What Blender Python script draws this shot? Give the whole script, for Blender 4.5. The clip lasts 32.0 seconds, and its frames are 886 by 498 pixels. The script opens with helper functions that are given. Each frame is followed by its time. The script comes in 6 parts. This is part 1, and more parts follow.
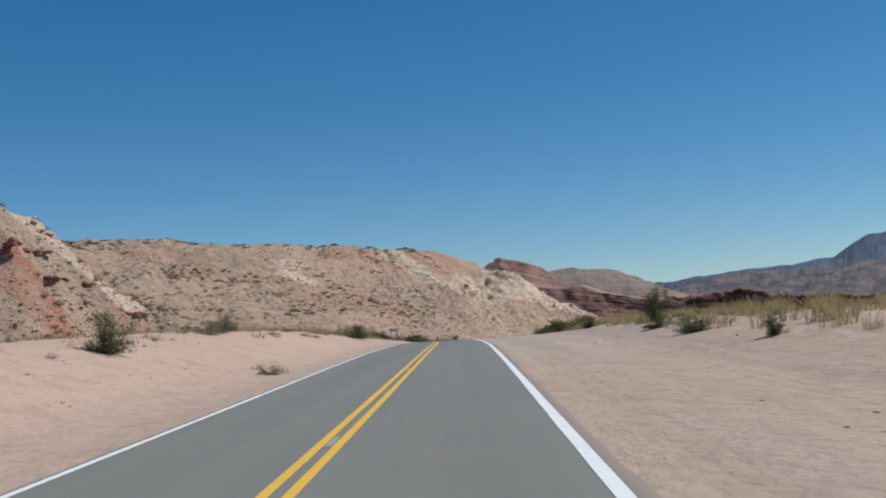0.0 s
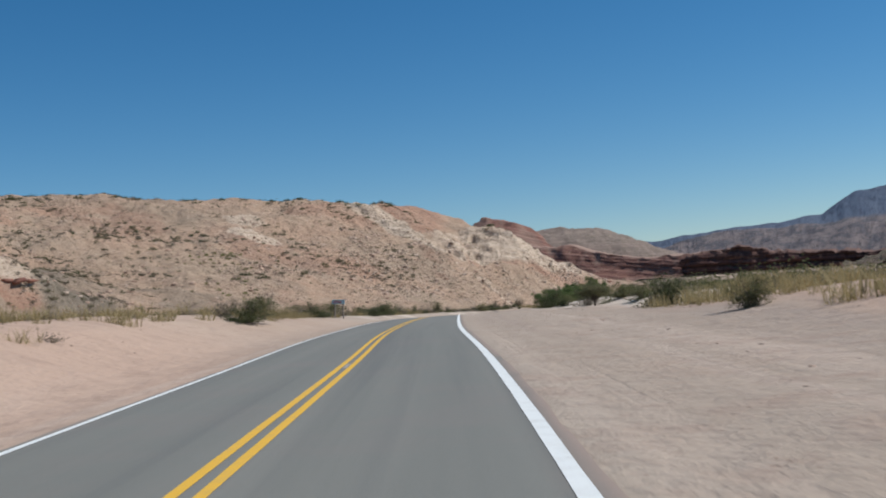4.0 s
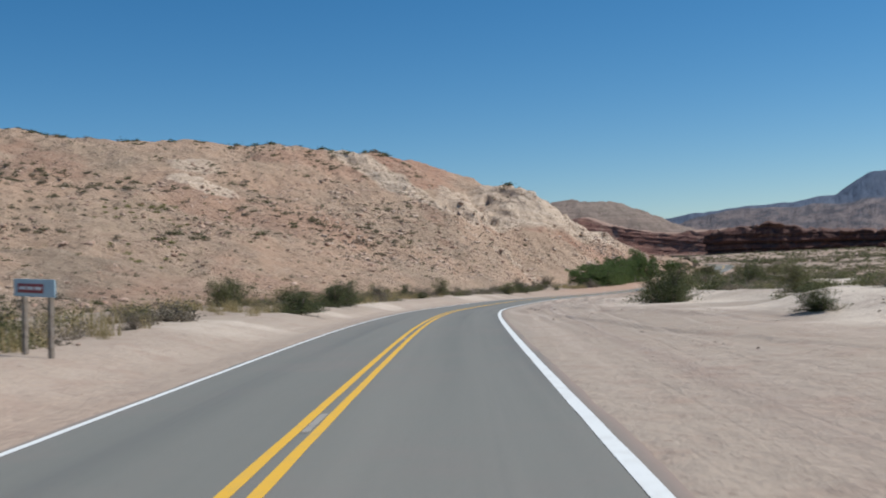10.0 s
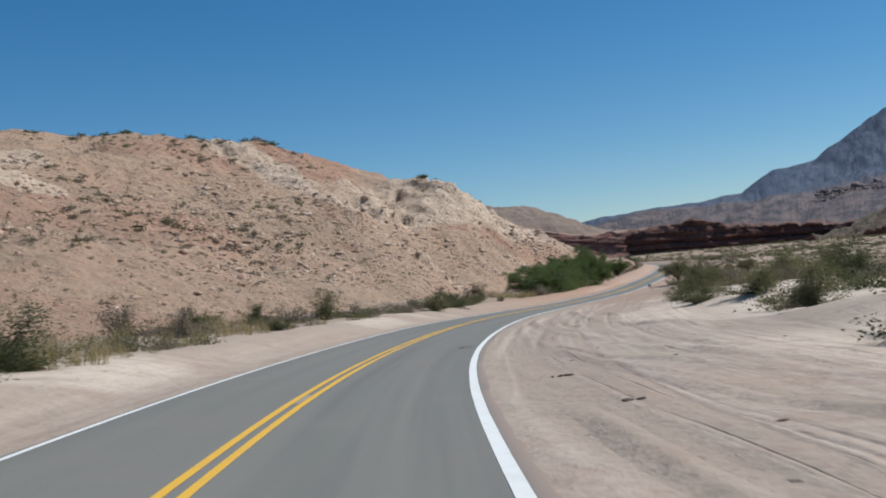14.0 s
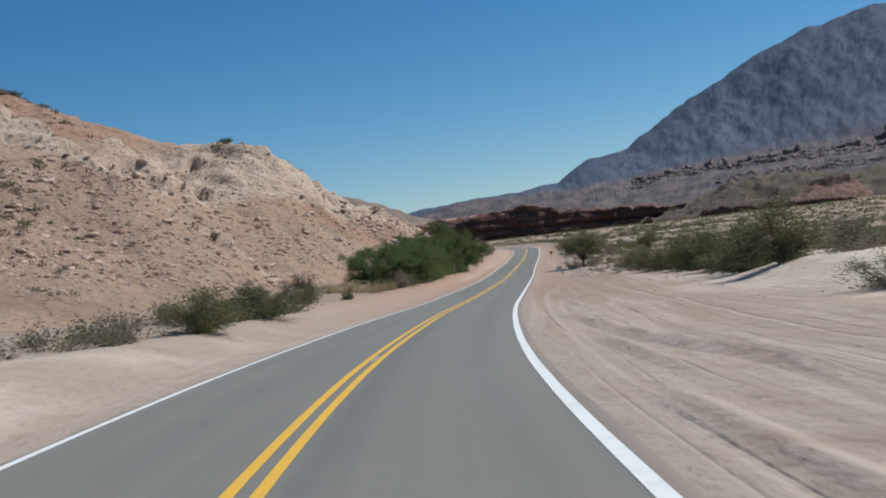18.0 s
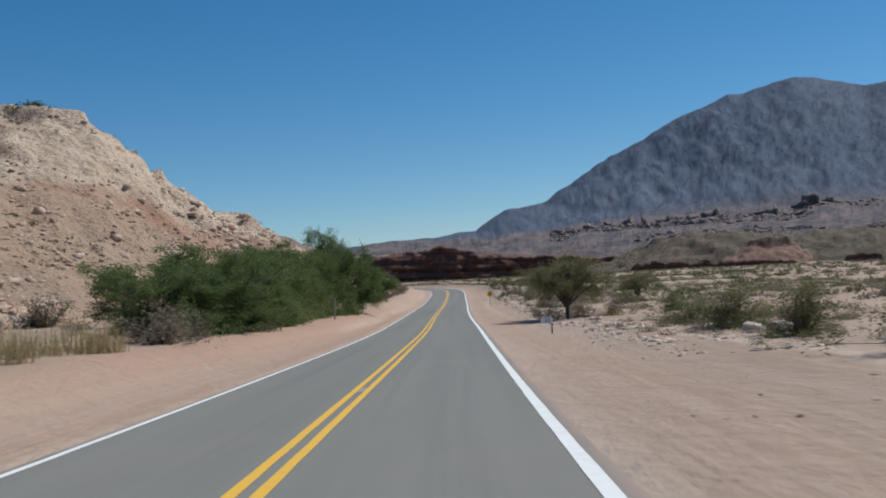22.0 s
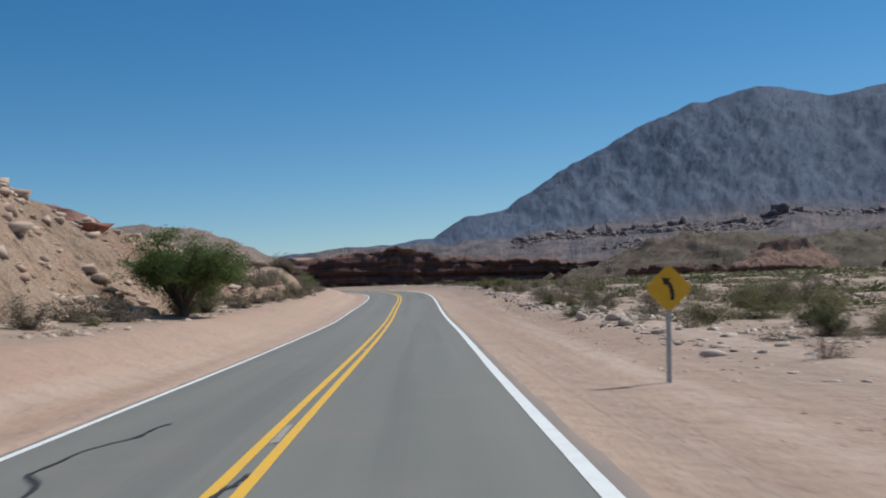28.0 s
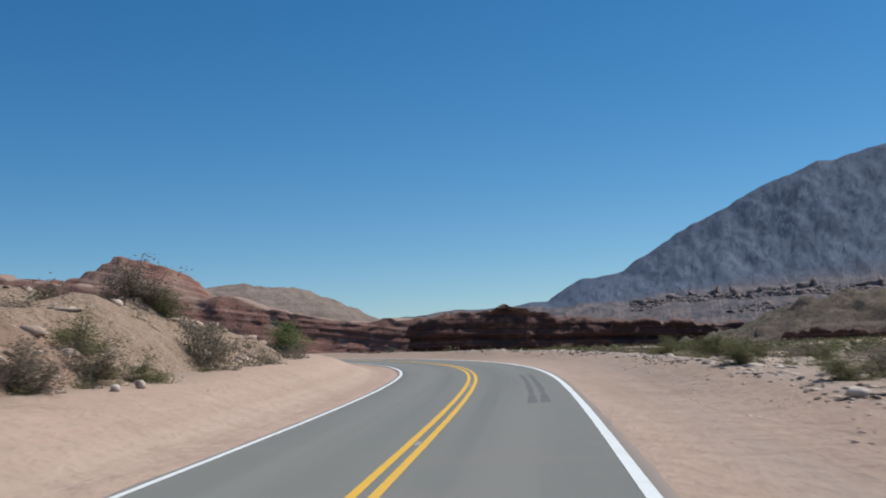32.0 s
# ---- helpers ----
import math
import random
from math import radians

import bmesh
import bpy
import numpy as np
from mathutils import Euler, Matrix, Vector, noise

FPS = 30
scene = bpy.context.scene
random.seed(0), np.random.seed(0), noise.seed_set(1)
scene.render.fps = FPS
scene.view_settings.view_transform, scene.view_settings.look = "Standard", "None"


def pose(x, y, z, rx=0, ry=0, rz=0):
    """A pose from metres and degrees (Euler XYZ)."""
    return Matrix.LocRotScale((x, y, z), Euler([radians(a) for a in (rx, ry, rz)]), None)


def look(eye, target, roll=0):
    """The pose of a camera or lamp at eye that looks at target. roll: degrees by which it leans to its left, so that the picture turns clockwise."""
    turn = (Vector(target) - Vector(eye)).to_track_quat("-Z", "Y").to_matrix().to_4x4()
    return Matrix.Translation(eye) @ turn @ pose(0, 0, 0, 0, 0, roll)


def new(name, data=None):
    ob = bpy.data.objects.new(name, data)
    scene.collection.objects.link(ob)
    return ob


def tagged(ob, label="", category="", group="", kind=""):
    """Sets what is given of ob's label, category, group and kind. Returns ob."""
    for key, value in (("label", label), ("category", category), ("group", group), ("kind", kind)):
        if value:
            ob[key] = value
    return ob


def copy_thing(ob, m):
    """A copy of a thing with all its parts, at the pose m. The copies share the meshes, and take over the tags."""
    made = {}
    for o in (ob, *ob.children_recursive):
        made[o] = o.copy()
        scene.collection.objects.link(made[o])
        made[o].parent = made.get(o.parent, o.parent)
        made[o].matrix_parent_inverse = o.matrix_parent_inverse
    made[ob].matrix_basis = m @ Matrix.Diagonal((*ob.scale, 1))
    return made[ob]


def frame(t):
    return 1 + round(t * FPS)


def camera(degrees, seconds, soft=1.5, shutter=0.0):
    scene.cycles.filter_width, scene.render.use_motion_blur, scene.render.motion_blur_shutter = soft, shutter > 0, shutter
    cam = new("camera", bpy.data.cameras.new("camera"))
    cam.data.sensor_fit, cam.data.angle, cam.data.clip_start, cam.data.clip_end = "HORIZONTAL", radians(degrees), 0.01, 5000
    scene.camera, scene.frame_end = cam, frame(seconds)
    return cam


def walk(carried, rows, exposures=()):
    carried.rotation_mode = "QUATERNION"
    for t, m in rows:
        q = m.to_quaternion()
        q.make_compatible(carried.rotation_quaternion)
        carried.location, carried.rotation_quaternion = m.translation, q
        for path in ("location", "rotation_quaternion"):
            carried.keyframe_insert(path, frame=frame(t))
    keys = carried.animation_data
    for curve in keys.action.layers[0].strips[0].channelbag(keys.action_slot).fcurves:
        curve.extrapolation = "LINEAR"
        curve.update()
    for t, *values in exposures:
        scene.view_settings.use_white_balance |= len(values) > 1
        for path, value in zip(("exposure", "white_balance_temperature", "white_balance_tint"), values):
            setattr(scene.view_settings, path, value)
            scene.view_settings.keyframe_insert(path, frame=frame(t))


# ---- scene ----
cam = camera(43.33, 32.0, soft=1.9, shutter=0.3)
walk(cam, [
    (0.0, pose(-0.38, -0.11, 2.16, 94.50, 3.55, 0.51)),
    (0.5, pose(-0.27, 6.63, 2.29, 93.62, 3.66, 0.71)),
    (1.0, pose(-0.16, 13.38, 2.42, 93.09, 3.91, 1.25)),
    (1.5, pose(-0.07, 19.88, 2.54, 92.84, 3.05, 1.59)),
    (2.0, pose(0.09, 26.64, 2.66, 92.35, 3.48, 2.04)),
    (2.5, pose(0.22, 33.63, 2.79, 92.25, 4.91, 1.50)),
    (3.0, pose(0.35, 40.39, 2.92, 92.19, 5.12, 0.79)),
    (3.5, pose(0.48, 46.89, 3.03, 92.40, 5.01, 0.30)),
    (4.0, pose(0.62, 53.40, 3.12, 92.52, 4.28, -0.20)),
    (4.5, pose(0.69, 59.66, 3.21, 91.73, 2.77, 0.59)),
    (5.0, pose(0.74, 66.16, 3.29, 91.42, 2.82, 0.79)),
    (5.5, pose(0.71, 72.42, 3.33, 91.43, 3.38, 0.66)),
    (6.0, pose(0.64, 78.68, 3.37, 91.61, 4.16, 0.42)),
    (6.5, pose(0.54, 84.95, 3.42, 91.79, 4.93, 0.37)),
    (7.0, pose(0.40, 91.20, 3.46, 91.82, 4.57, 0.72)),
    (7.5, pose(0.27, 97.43, 3.48, 91.94, 4.37, 1.18)),
    (8.0, pose(0.18, 103.90, 3.50, 91.83, 4.29, 0.71)),
    (8.5, pose(0.16, 110.38, 3.51, 91.89, 4.21, 0.16)),
    (9.0, pose(0.22, 116.61, 3.46, 91.33, 4.00, 0.87)),
    (9.5, pose(0.29, 123.11, 3.44, 91.02, 3.64, 0.35)),
    (10.0, pose(0.43, 129.61, 3.39, 91.15, 2.94, -0.00)),
    (10.5, pose(0.56, 136.10, 3.37, 91.88, 1.74, -1.87)),
    (11.0, pose(0.72, 142.84, 3.35, 91.70, 3.09, -2.14)),
    (11.5, pose(0.87, 149.34, 3.25, 93.06, 5.42, -1.78)),
    (12.0, pose(1.13, 156.08, 3.17, 93.26, 6.59, -0.16)),
    (12.5, pose(1.39, 163.09, 3.09, 93.59, 5.37, -0.62)),
    (13.0, pose(1.62, 170.33, 3.02, 92.76, 3.55, -2.37)),
    (13.5, pose(1.96, 177.80, 2.87, 91.91, 5.13, -3.19)),
    (14.0, pose(2.34, 185.25, 2.72, 91.45, 5.30, -4.49)),
    (14.5, pose(2.64, 193.23, 2.56, 91.08, 5.60, -5.75)),
    (15.0, pose(2.99, 200.69, 2.41, 90.68, 4.38, -6.40)),
    (15.5, pose(3.47, 208.37, 2.25, 90.34, 3.62, -6.87)),
    (16.0, pose(4.11, 215.52, 2.11, 90.14, 3.94, -7.60)),
    (16.5, pose(4.98, 222.92, 1.94, 90.17, 5.48, -9.08)),
    (17.0, pose(5.96, 230.05, 1.81, 90.51, 7.35, -11.80)),
    (17.5, pose(7.07, 237.42, 1.68, 90.08, 6.96, -12.90)),
    (18.0, pose(8.38, 244.76, 1.55, 90.19, 6.97, -13.70)),
    (18.5, pose(9.89, 252.05, 1.42, 90.58, 7.36, -14.65)),
    (19.0, pose(11.64, 259.56, 1.29, 89.43, 6.09, -16.56)),
    (19.5, pose(13.61, 267.02, 1.11, 90.56, 4.33, -16.73)),
    (20.0, pose(15.81, 274.68, 0.92, 89.91, 3.26, -17.69)),
    (20.5, pose(18.28, 282.50, 0.72, 91.69, 4.26, -18.20)),
    (21.0, pose(20.90, 290.28, 0.52, 92.50, 3.76, -17.78)),
    (21.5, pose(23.62, 298.32, 0.33, 91.45, 3.25, -18.63)),
    (22.0, pose(26.44, 306.59, 0.15, 92.06, 3.27, -18.20)),
    (22.5, pose(29.31, 315.10, 0.02, 90.98, 3.24, -17.50)),
    (23.0, pose(32.21, 323.59, -0.10, 90.75, 3.03, -16.31)),
    (23.5, pose(35.22, 332.32, -0.21, 90.71, 3.03, -17.01)),
    (24.0, pose(38.24, 341.05, -0.34, 91.44, 3.25, -16.71)),
    (24.5, pose(41.26, 349.80, -0.43, 90.56, 3.38, -17.72)),
    (25.0, pose(44.43, 359.03, -0.53, 89.98, 3.31, -18.05)),
    (25.5, pose(47.56, 368.27, -0.60, 89.85, 3.37, -17.98)),
    (26.0, pose(50.74, 377.77, -0.66, 90.37, 3.65, -17.80)),
    (26.5, pose(53.86, 387.29, -0.68, 91.67, 3.90, -17.79)),
    (26.7, pose(55.10, 391.09, -0.68, 92.20, 3.68, -17.93)),
    (27.0, pose(56.96, 396.80, -0.67, 93.93, 3.25, -18.24)),
    (27.5, pose(60.15, 406.28, -0.69, 93.81, 2.77, -19.76)),
    (28.0, pose(63.47, 415.98, -0.70, 92.41, 2.72, -20.41)),
    (28.5, pose(66.90, 425.64, -0.69, 93.72, 3.14, -20.01)),
    (29.0, pose(70.48, 435.52, -0.66, 94.06, 3.84, -20.05)),
    (29.5, pose(73.93, 445.19, -0.59, 94.63, 3.82, -19.00)),
    (30.0, pose(77.28, 454.63, -0.51, 94.06, 6.19, -18.58)),
    (30.5, pose(80.57, 463.83, -0.42, 93.97, 5.03, -17.71)),
    (31.0, pose(83.74, 472.80, -0.31, 93.59, 5.18, -17.60)),
    (31.5, pose(86.78, 481.81, -0.08, 95.04, 3.57, -16.25)),
    (32.0, pose(89.67, 490.60, 0.20, 95.93, 2.23, -14.60)),
], exposures=((0.0, 0.0), (4.0, 0.0), (7.5, 0.08), (14.5, 0.06), (18.0, 0.0), (27.0, 0.0), (29.5, 0.08), (32.0, 0.12)))

# centre line of the road: x, y, height, cross fall
VALLEY_ROAD = [
    (-2.86, -32.09, -0.19, -0.006), (-2.49, -4.10, 0.35, -0.007), (-2.12, 23.90, 0.88, -0.007), (-1.87, 45.90, 1.29, -0.006),
    (-1.72, 63.90, 1.56, -0.007), (-1.70, 81.90, 1.68, -0.009), (-1.90, 99.89, 1.74, -0.008), (-1.72, 117.89, 1.72, -0.005),
    (-1.41, 135.88, 1.63, -0.000), (-1.09, 153.88, 1.45, 0.002), (-0.68, 171.87, 1.25, 0.003), (-0.01, 189.86, 0.94, 0.011),
    (1.16, 207.81, 0.58, 0.021), (3.25, 225.67, 0.19, 0.029), (9.79, 259.01, -0.42, 0.028), (18.04, 287.85, -1.06, 0.016),
    (27.52, 316.32, -1.69, -0.001), (37.23, 344.71, -2.12, -0.008), (46.97, 373.08, -2.42, -0.011), (56.55, 401.51, -2.52, -0.013),
    (66.32, 429.87, -2.41, -0.012), (76.26, 458.18, -2.20, -0.010),
]
LAST_BEND = [
    (85.40, 484.64, -1.87, -0.007), (89.97, 497.88, -1.50, -0.006), (94.57, 511.10, -1.15, -0.005), (99.07, 524.37, -0.79, -0.004),
    (103.24, 537.77, -0.38, -0.002), (106.34, 551.50, 0.04, -0.001), (106.89, 565.60, 0.48, -0.000), (103.65, 579.36, 0.92, 0.000),
    (94.66, 593.86, 1.36, 0.000), (82.99, 603.48, 1.72, 0.000), (43.23, 617.49, 2.11, 0.000), (-15.33, 630.57, 2.48, 0.000),
]
ROAD = VALLEY_ROAD + LAST_BEND

# ---------------------------------------------------------------- world, sun, exposure
SUN_AZ, SUN_EL = 84.0, 52.0          # degrees right of the first road straight; height
_az, _el = radians(SUN_AZ), radians(SUN_EL)
SUN_DIR = Vector((math.sin(_az) * math.cos(_el), math.cos(_az) * math.cos(_el), math.sin(_el)))
world = bpy.data.worlds.new("desert_sky")
scene.world = world
world.use_nodes = True
wn = world.node_tree.nodes
sky = wn.new("ShaderNodeTexSky")
sky.sky_type, sky.sun_disc = "NISHITA", False
sky.sun_elevation, sky.sun_rotation = _el, _az
sky.altitude, sky.air_density, sky.dust_density, sky.ozone_density = 1700, 1.0, 0.6, 4.0
wn["Background"].inputs["Strength"].default_value = 0.087
deep = wn.new("ShaderNodeHueSaturation")
deep.inputs["Saturation"].default_value = 1.30
deep.inputs["Hue"].default_value = 0.4945
world.node_tree.links.new(sky.outputs[0], deep.inputs["Color"])
world.node_tree.links.new(deep.outputs[0], wn["Background"].inputs["Color"])
sun_data = bpy.data.lights.new("sun", "SUN")
sun_data.energy, sun_data.angle, sun_data.color = 4.1, radians(0.53), (1.0, 0.97, 0.93)
sun = new("sun", sun_data)
sun.matrix_world = look(tuple(SUN_DIR * 400), (0, 0, 0))

# ---------------------------------------------------------------- mesh helpers


def mesh_from(name, verts, faces, smooth=False):
    """Mesh from numpy arrays; faces is (n, 3) or (n, 4)."""
    me = bpy.data.meshes.new(name)
    verts = np.asarray(verts, dtype=np.float32)
    faces = np.asarray(faces, dtype=np.int32)
    k = faces.shape[1]
    me.vertices.add(len(verts))
    me.vertices.foreach_set("co", verts.ravel())
    me.loops.add(faces.size)
    me.loops.foreach_set("vertex_index", faces.ravel())
    me.polygons.add(len(faces))
    me.polygons.foreach_set("loop_start", np.arange(0, faces.size, k, dtype=np.int32))
    me.polygons.foreach_set("loop_total", np.full(len(faces), k, dtype=np.int32))
    if smooth:
        me.polygons.foreach_set("use_smooth", np.ones(len(faces), dtype=bool))
    me.update(calc_edges=True)
    return me


def attribute(me, name, values):
    a = me.attributes.new(name, "FLOAT", "POINT")
    a.data.foreach_set("value", np.asarray(values, dtype=np.float32).ravel())


def grid_faces(nu, nv):
    i = np.arange(nu - 1)[:, None] * nv + np.arange(nv - 1)[None]
    i = i.ravel()
    return np.stack([i, i + nv, i + nv + 1, i + 1], 1)


def obj(name, me, mat, parent=None, label="", smooth=None):
    ob = new(name, me)
    if mat is not None and not me.materials:
        me.materials.append(mat)
    if parent is not None:
        ob.parent = parent
    if label:
        ob["label"] = label
    return ob


def part(name, bm, mat, parent, label="", smooth=False):
    """Link a bmesh as one mesh object under a thing or a part."""
    me = bpy.data.meshes.new(name)
    bm.to_mesh(me)
    bm.free()
    if smooth:
        me.polygons.foreach_set("use_smooth", np.ones(len(me.polygons), dtype=bool))
    return obj(name, me, mat, parent, label)


def hash2(ix, iy, seed):
    n = (ix.astype(np.int64) * 374761393 + iy.astype(np.int64) * 668265263 + seed * 1274126177) & 0x7FFFFFFF
    n = ((n ^ (n >> 13)) * 1274126177) & 0x7FFFFFFF
    n = (n ^ (n >> 16)) & 0x7FFFFFFF
    return n / 0x7FFFFFFF


def vnoise(x, y, seed=0):
    """Value noise in -1..1, vectorised."""
    ix, iy = np.floor(x), np.floor(y)
    fx, fy = x - ix, y - iy
    fx, fy = fx * fx * (3 - 2 * fx), fy * fy * (3 - 2 * fy)
    ix, iy = ix.astype(np.int64), iy.astype(np.int64)
    a, b = hash2(ix, iy, seed), hash2(ix + 1, iy, seed)
    c, d = hash2(ix, iy + 1, seed), hash2(ix + 1, iy + 1, seed)
    return 2 * (a + (b - a) * fx + (c - a) * fy + (a - b - c + d) * fx * fy) - 1


def fbm(x, y, seed=0, octaves=4, gain=0.5):
    out, amp = np.zeros_like(x, dtype=float), 1.0
    for o in range(octaves):
        out += amp * vnoise(x * 2 ** o + 17.3 * o, y * 2 ** o - 9.1 * o, seed + o)
        amp *= gain
    return out


def ridged(x, y, seed=0, octaves=4, gain=0.5):
    out, amp = np.zeros_like(x, dtype=float), 1.0
    for o in range(octaves):
        out += amp * (1 - 2 * np.abs(vnoise(x * 2 ** o + 5.7 * o, y * 2 ** o + 3.1 * o, seed + o)))
        amp *= gain
    return out


def smooth01(e0, e1, v):
    t = np.clip((v - e0) / (e1 - e0), 0, 1)
    return t * t * (3 - 2 * t)


def poly_dist(x, y, line):
    """Distance to a polyline of (x, y, value), the value at the nearest point, and the length along it."""
    best = np.full(x.shape, 1e9)
    val, run, total = np.zeros(x.shape), np.zeros(x.shape), 0.0
    side = np.ones(x.shape)
    for a, b in zip(line[:-1], line[1:]):
        dx, dy = b[0] - a[0], b[1] - a[1]
        ll = dx * dx + dy * dy
        u = np.clip(((x - a[0]) * dx + (y - a[1]) * dy) / ll, 0, 1)
        ex, ey = x - a[0] - u * dx, y - a[1] - u * dy
        d = np.sqrt(ex * ex + ey * ey)
        m = d < best
        best = np.where(m, d, best)
        val = np.where(m, a[2] + (b[2] - a[2]) * u, val)
        run = np.where(m, total + u * math.sqrt(ll), run)
        side = np.where(m, np.sign(dx * ey - dy * ex), side)
        total += math.sqrt(ll)
    return best, val, run, side


# ---------------------------------------------------------------- the road's line


def spline(ctrl, step):
    """Smooth curve through the control points, resampled evenly."""
    c = np.array(ctrl, dtype=float)
    t = np.r_[0, np.cumsum(np.linalg.norm(np.diff(c[:, :2], axis=0), axis=1))]
    m = np.gradient(c, t, axis=0)
    out = []
    for i in range(len(c) - 1):
        w = t[i + 1] - t[i]
        u = np.linspace(0, 1, 40, endpoint=False)[:, None]
        out.append((2 * u ** 3 - 3 * u ** 2 + 1) * c[i] + (u ** 3 - 2 * u ** 2 + u) * w * m[i] + (3 * u ** 2 - 2 * u ** 3) * c[i + 1] + (u ** 3 - u ** 2) * w * m[i + 1])
    out = np.vstack(out + [c[-1:]])
    run = np.r_[0, np.cumsum(np.linalg.norm(np.diff(out[:, :2], axis=0), axis=1))]
    s = np.arange(0, run[-1], step)
    return np.stack([np.interp(s, run, out[:, k]) for k in range(c.shape[1])], 1), s


LINE, LINE_S = spline(ROAD, 1.0)
_k = np.exp(-0.5 * (np.arange(-20, 21) / 6.0) ** 2)
_k /= _k.sum()


def eased(v):
    """A run of values with its short kinks worn out."""
    p = np.r_[v[0] + (v[1] - v[0]) * np.arange(-20, 0), v, v[-1] + (v[-1] - v[-2]) * np.arange(1, 21)]
    return np.convolve(p, _k, "valid")


for _c in range(4):
    _s = eased(LINE[:, _c])
    LINE[:, _c] = 2 * _s - eased(_s)
TAN = np.gradient(LINE[:, :2], axis=0)
TAN /= np.linalg.norm(TAN, axis=1)[:, None]
LEFT = np.stack([-TAN[:, 1], TAN[:, 0]], 1)


def road_sd(x, y):
    """Run along the road, distance to its left (negative: right), and its height, for arrays of places."""
    shape = x.shape
    x, y = x.ravel(), y.ravel()
    best = np.full(x.shape, 1e18)
    idx = np.zeros(x.shape, dtype=int)
    coarse = np.arange(0, len(LINE), 8)
    for i in coarse:
        d = (x - LINE[i, 0]) ** 2 + (y - LINE[i, 1]) ** 2
        m = d < best
        best[m], idx[m] = d[m], i
    i0 = idx.copy()
    for k in range(-7, 8):
        j = np.clip(i0 + k, 0, len(LINE) - 1)
        d = (x - LINE[j, 0]) ** 2 + (y - LINE[j, 1]) ** 2
        m = d < best
        best[m], idx[m] = d[m], j[m]
    rx, ry = x - LINE[idx, 0], y - LINE[idx, 1]
    along = rx * TAN[idx, 0] + ry * TAN[idx, 1]
    d = rx * LEFT[idx, 0] + ry * LEFT[idx, 1]
    far = np.sqrt(best)
    d = np.where(np.abs(along) > 1.5, np.where(d < 0, -far, far), d)
    nxt = np.clip(idx + 1, 0, len(LINE) - 1)
    z = LINE[idx, 2] + (LINE[nxt, 2] - LINE[idx, 2]) * np.clip(along, -1, 1) + LINE[idx, 3] * np.clip(d, -6, 6)
    return (LINE_S[idx] + along).reshape(shape), d.reshape(shape), z.reshape(shape)


def road_at(s, d, lift=0.0):
    """World place at run s, d metres to the left of the centre line."""
    i = np.interp(s, LINE_S, np.arange(len(LINE)))
    f = lambda a: np.interp(i, np.arange(len(LINE)), a)
    return f(LINE[:, 0]) + d * f(LEFT[:, 0]), f(LINE[:, 1]) + d * f(LEFT[:, 1]), f(LINE[:, 2]) + np.clip(d, -6, 6) * f(LINE[:, 3]) + lift


# ---------------------------------------------------------------- heights of the land
TOE = [(-400, 40, 0), (-220, 110, 0), (-120, 165, 0), (-66, 192, 0), (-40, 245, 0), (-24, 292, 0), (-6, 318, 0), (14, 365, 0), (30, 405, 0), (47, 440, 0), (62, 462, 0), (76, 490, 0), (87, 518, 0), (97, 548, 0), (98, 564, 0), (92, 578, 0), (76, 592, 0), (40, 600, 0), (-400, 640, 0)]
CREST = [(-480, 230, 58), (-240, 290, 48), (-150, 385, 43.5), (-72, 424, 41), (-20, 443, 37), (-10, 515, 41), (6, 485, 32), (20, 471, 28), (26, 456, 24.6), (36, 463, 18.6), (45, 470, 13.4), (54, 478, 10.5), (64, 486, 6.3), (70, 515, 4.1), (80, 550, 3.2), (72, 578, 3)]


SPUR = [(-190, 190, 58), (-120, 203, 38), (-86.8, 215, 30.5), (-77.9, 220, 27), (-68.6, 227, 20), (-60.6, 235, 17), (-50, 243, 12), (-43, 249, 6)]
CLIFF_FOOT = [(-60, 462, 0), (-32, 436, 0), (-20, 424, 0), (-9, 413, 0), (3, 403, 0), (10, 413, 0), (13, 427, 0), (24, 438.5, 0), (34, 447.5, 0), (46, 457, 0), (60, 470, 0)]


def hill_form(x, y):
    """The plain form of the hill between its toe and its crest."""
    dt, _, _, side = poly_dist(x, y, TOE)
    dc, zc, rc, _ = poly_dist(x, y, CREST)
    inside = np.where(side > 0, dt, 0.0)
    u = inside / (inside + dc + 1e-6)
    prof = u ** (1 + 0.5 * smooth01(62, 76, x)) * 1.06
    return zc * np.clip(prof, 0, 1), u, rc


def cliff_mask(x, y, rag):
    """Where the bare pale cliff stands, and the distance uphill from its foot."""
    dist, _, _, side = poly_dist(x, y, CLIFF_FOOT)
    up = dist * side + 1.3 * rag
    wide = 7.5 + 22.0 * smooth01(-2, 8, x)
    return smooth01(-0.4, 1.4, up) * smooth01(wide + 4, wide, up) * smooth01(-36, -28, x) * smooth01(60, 48, x), up


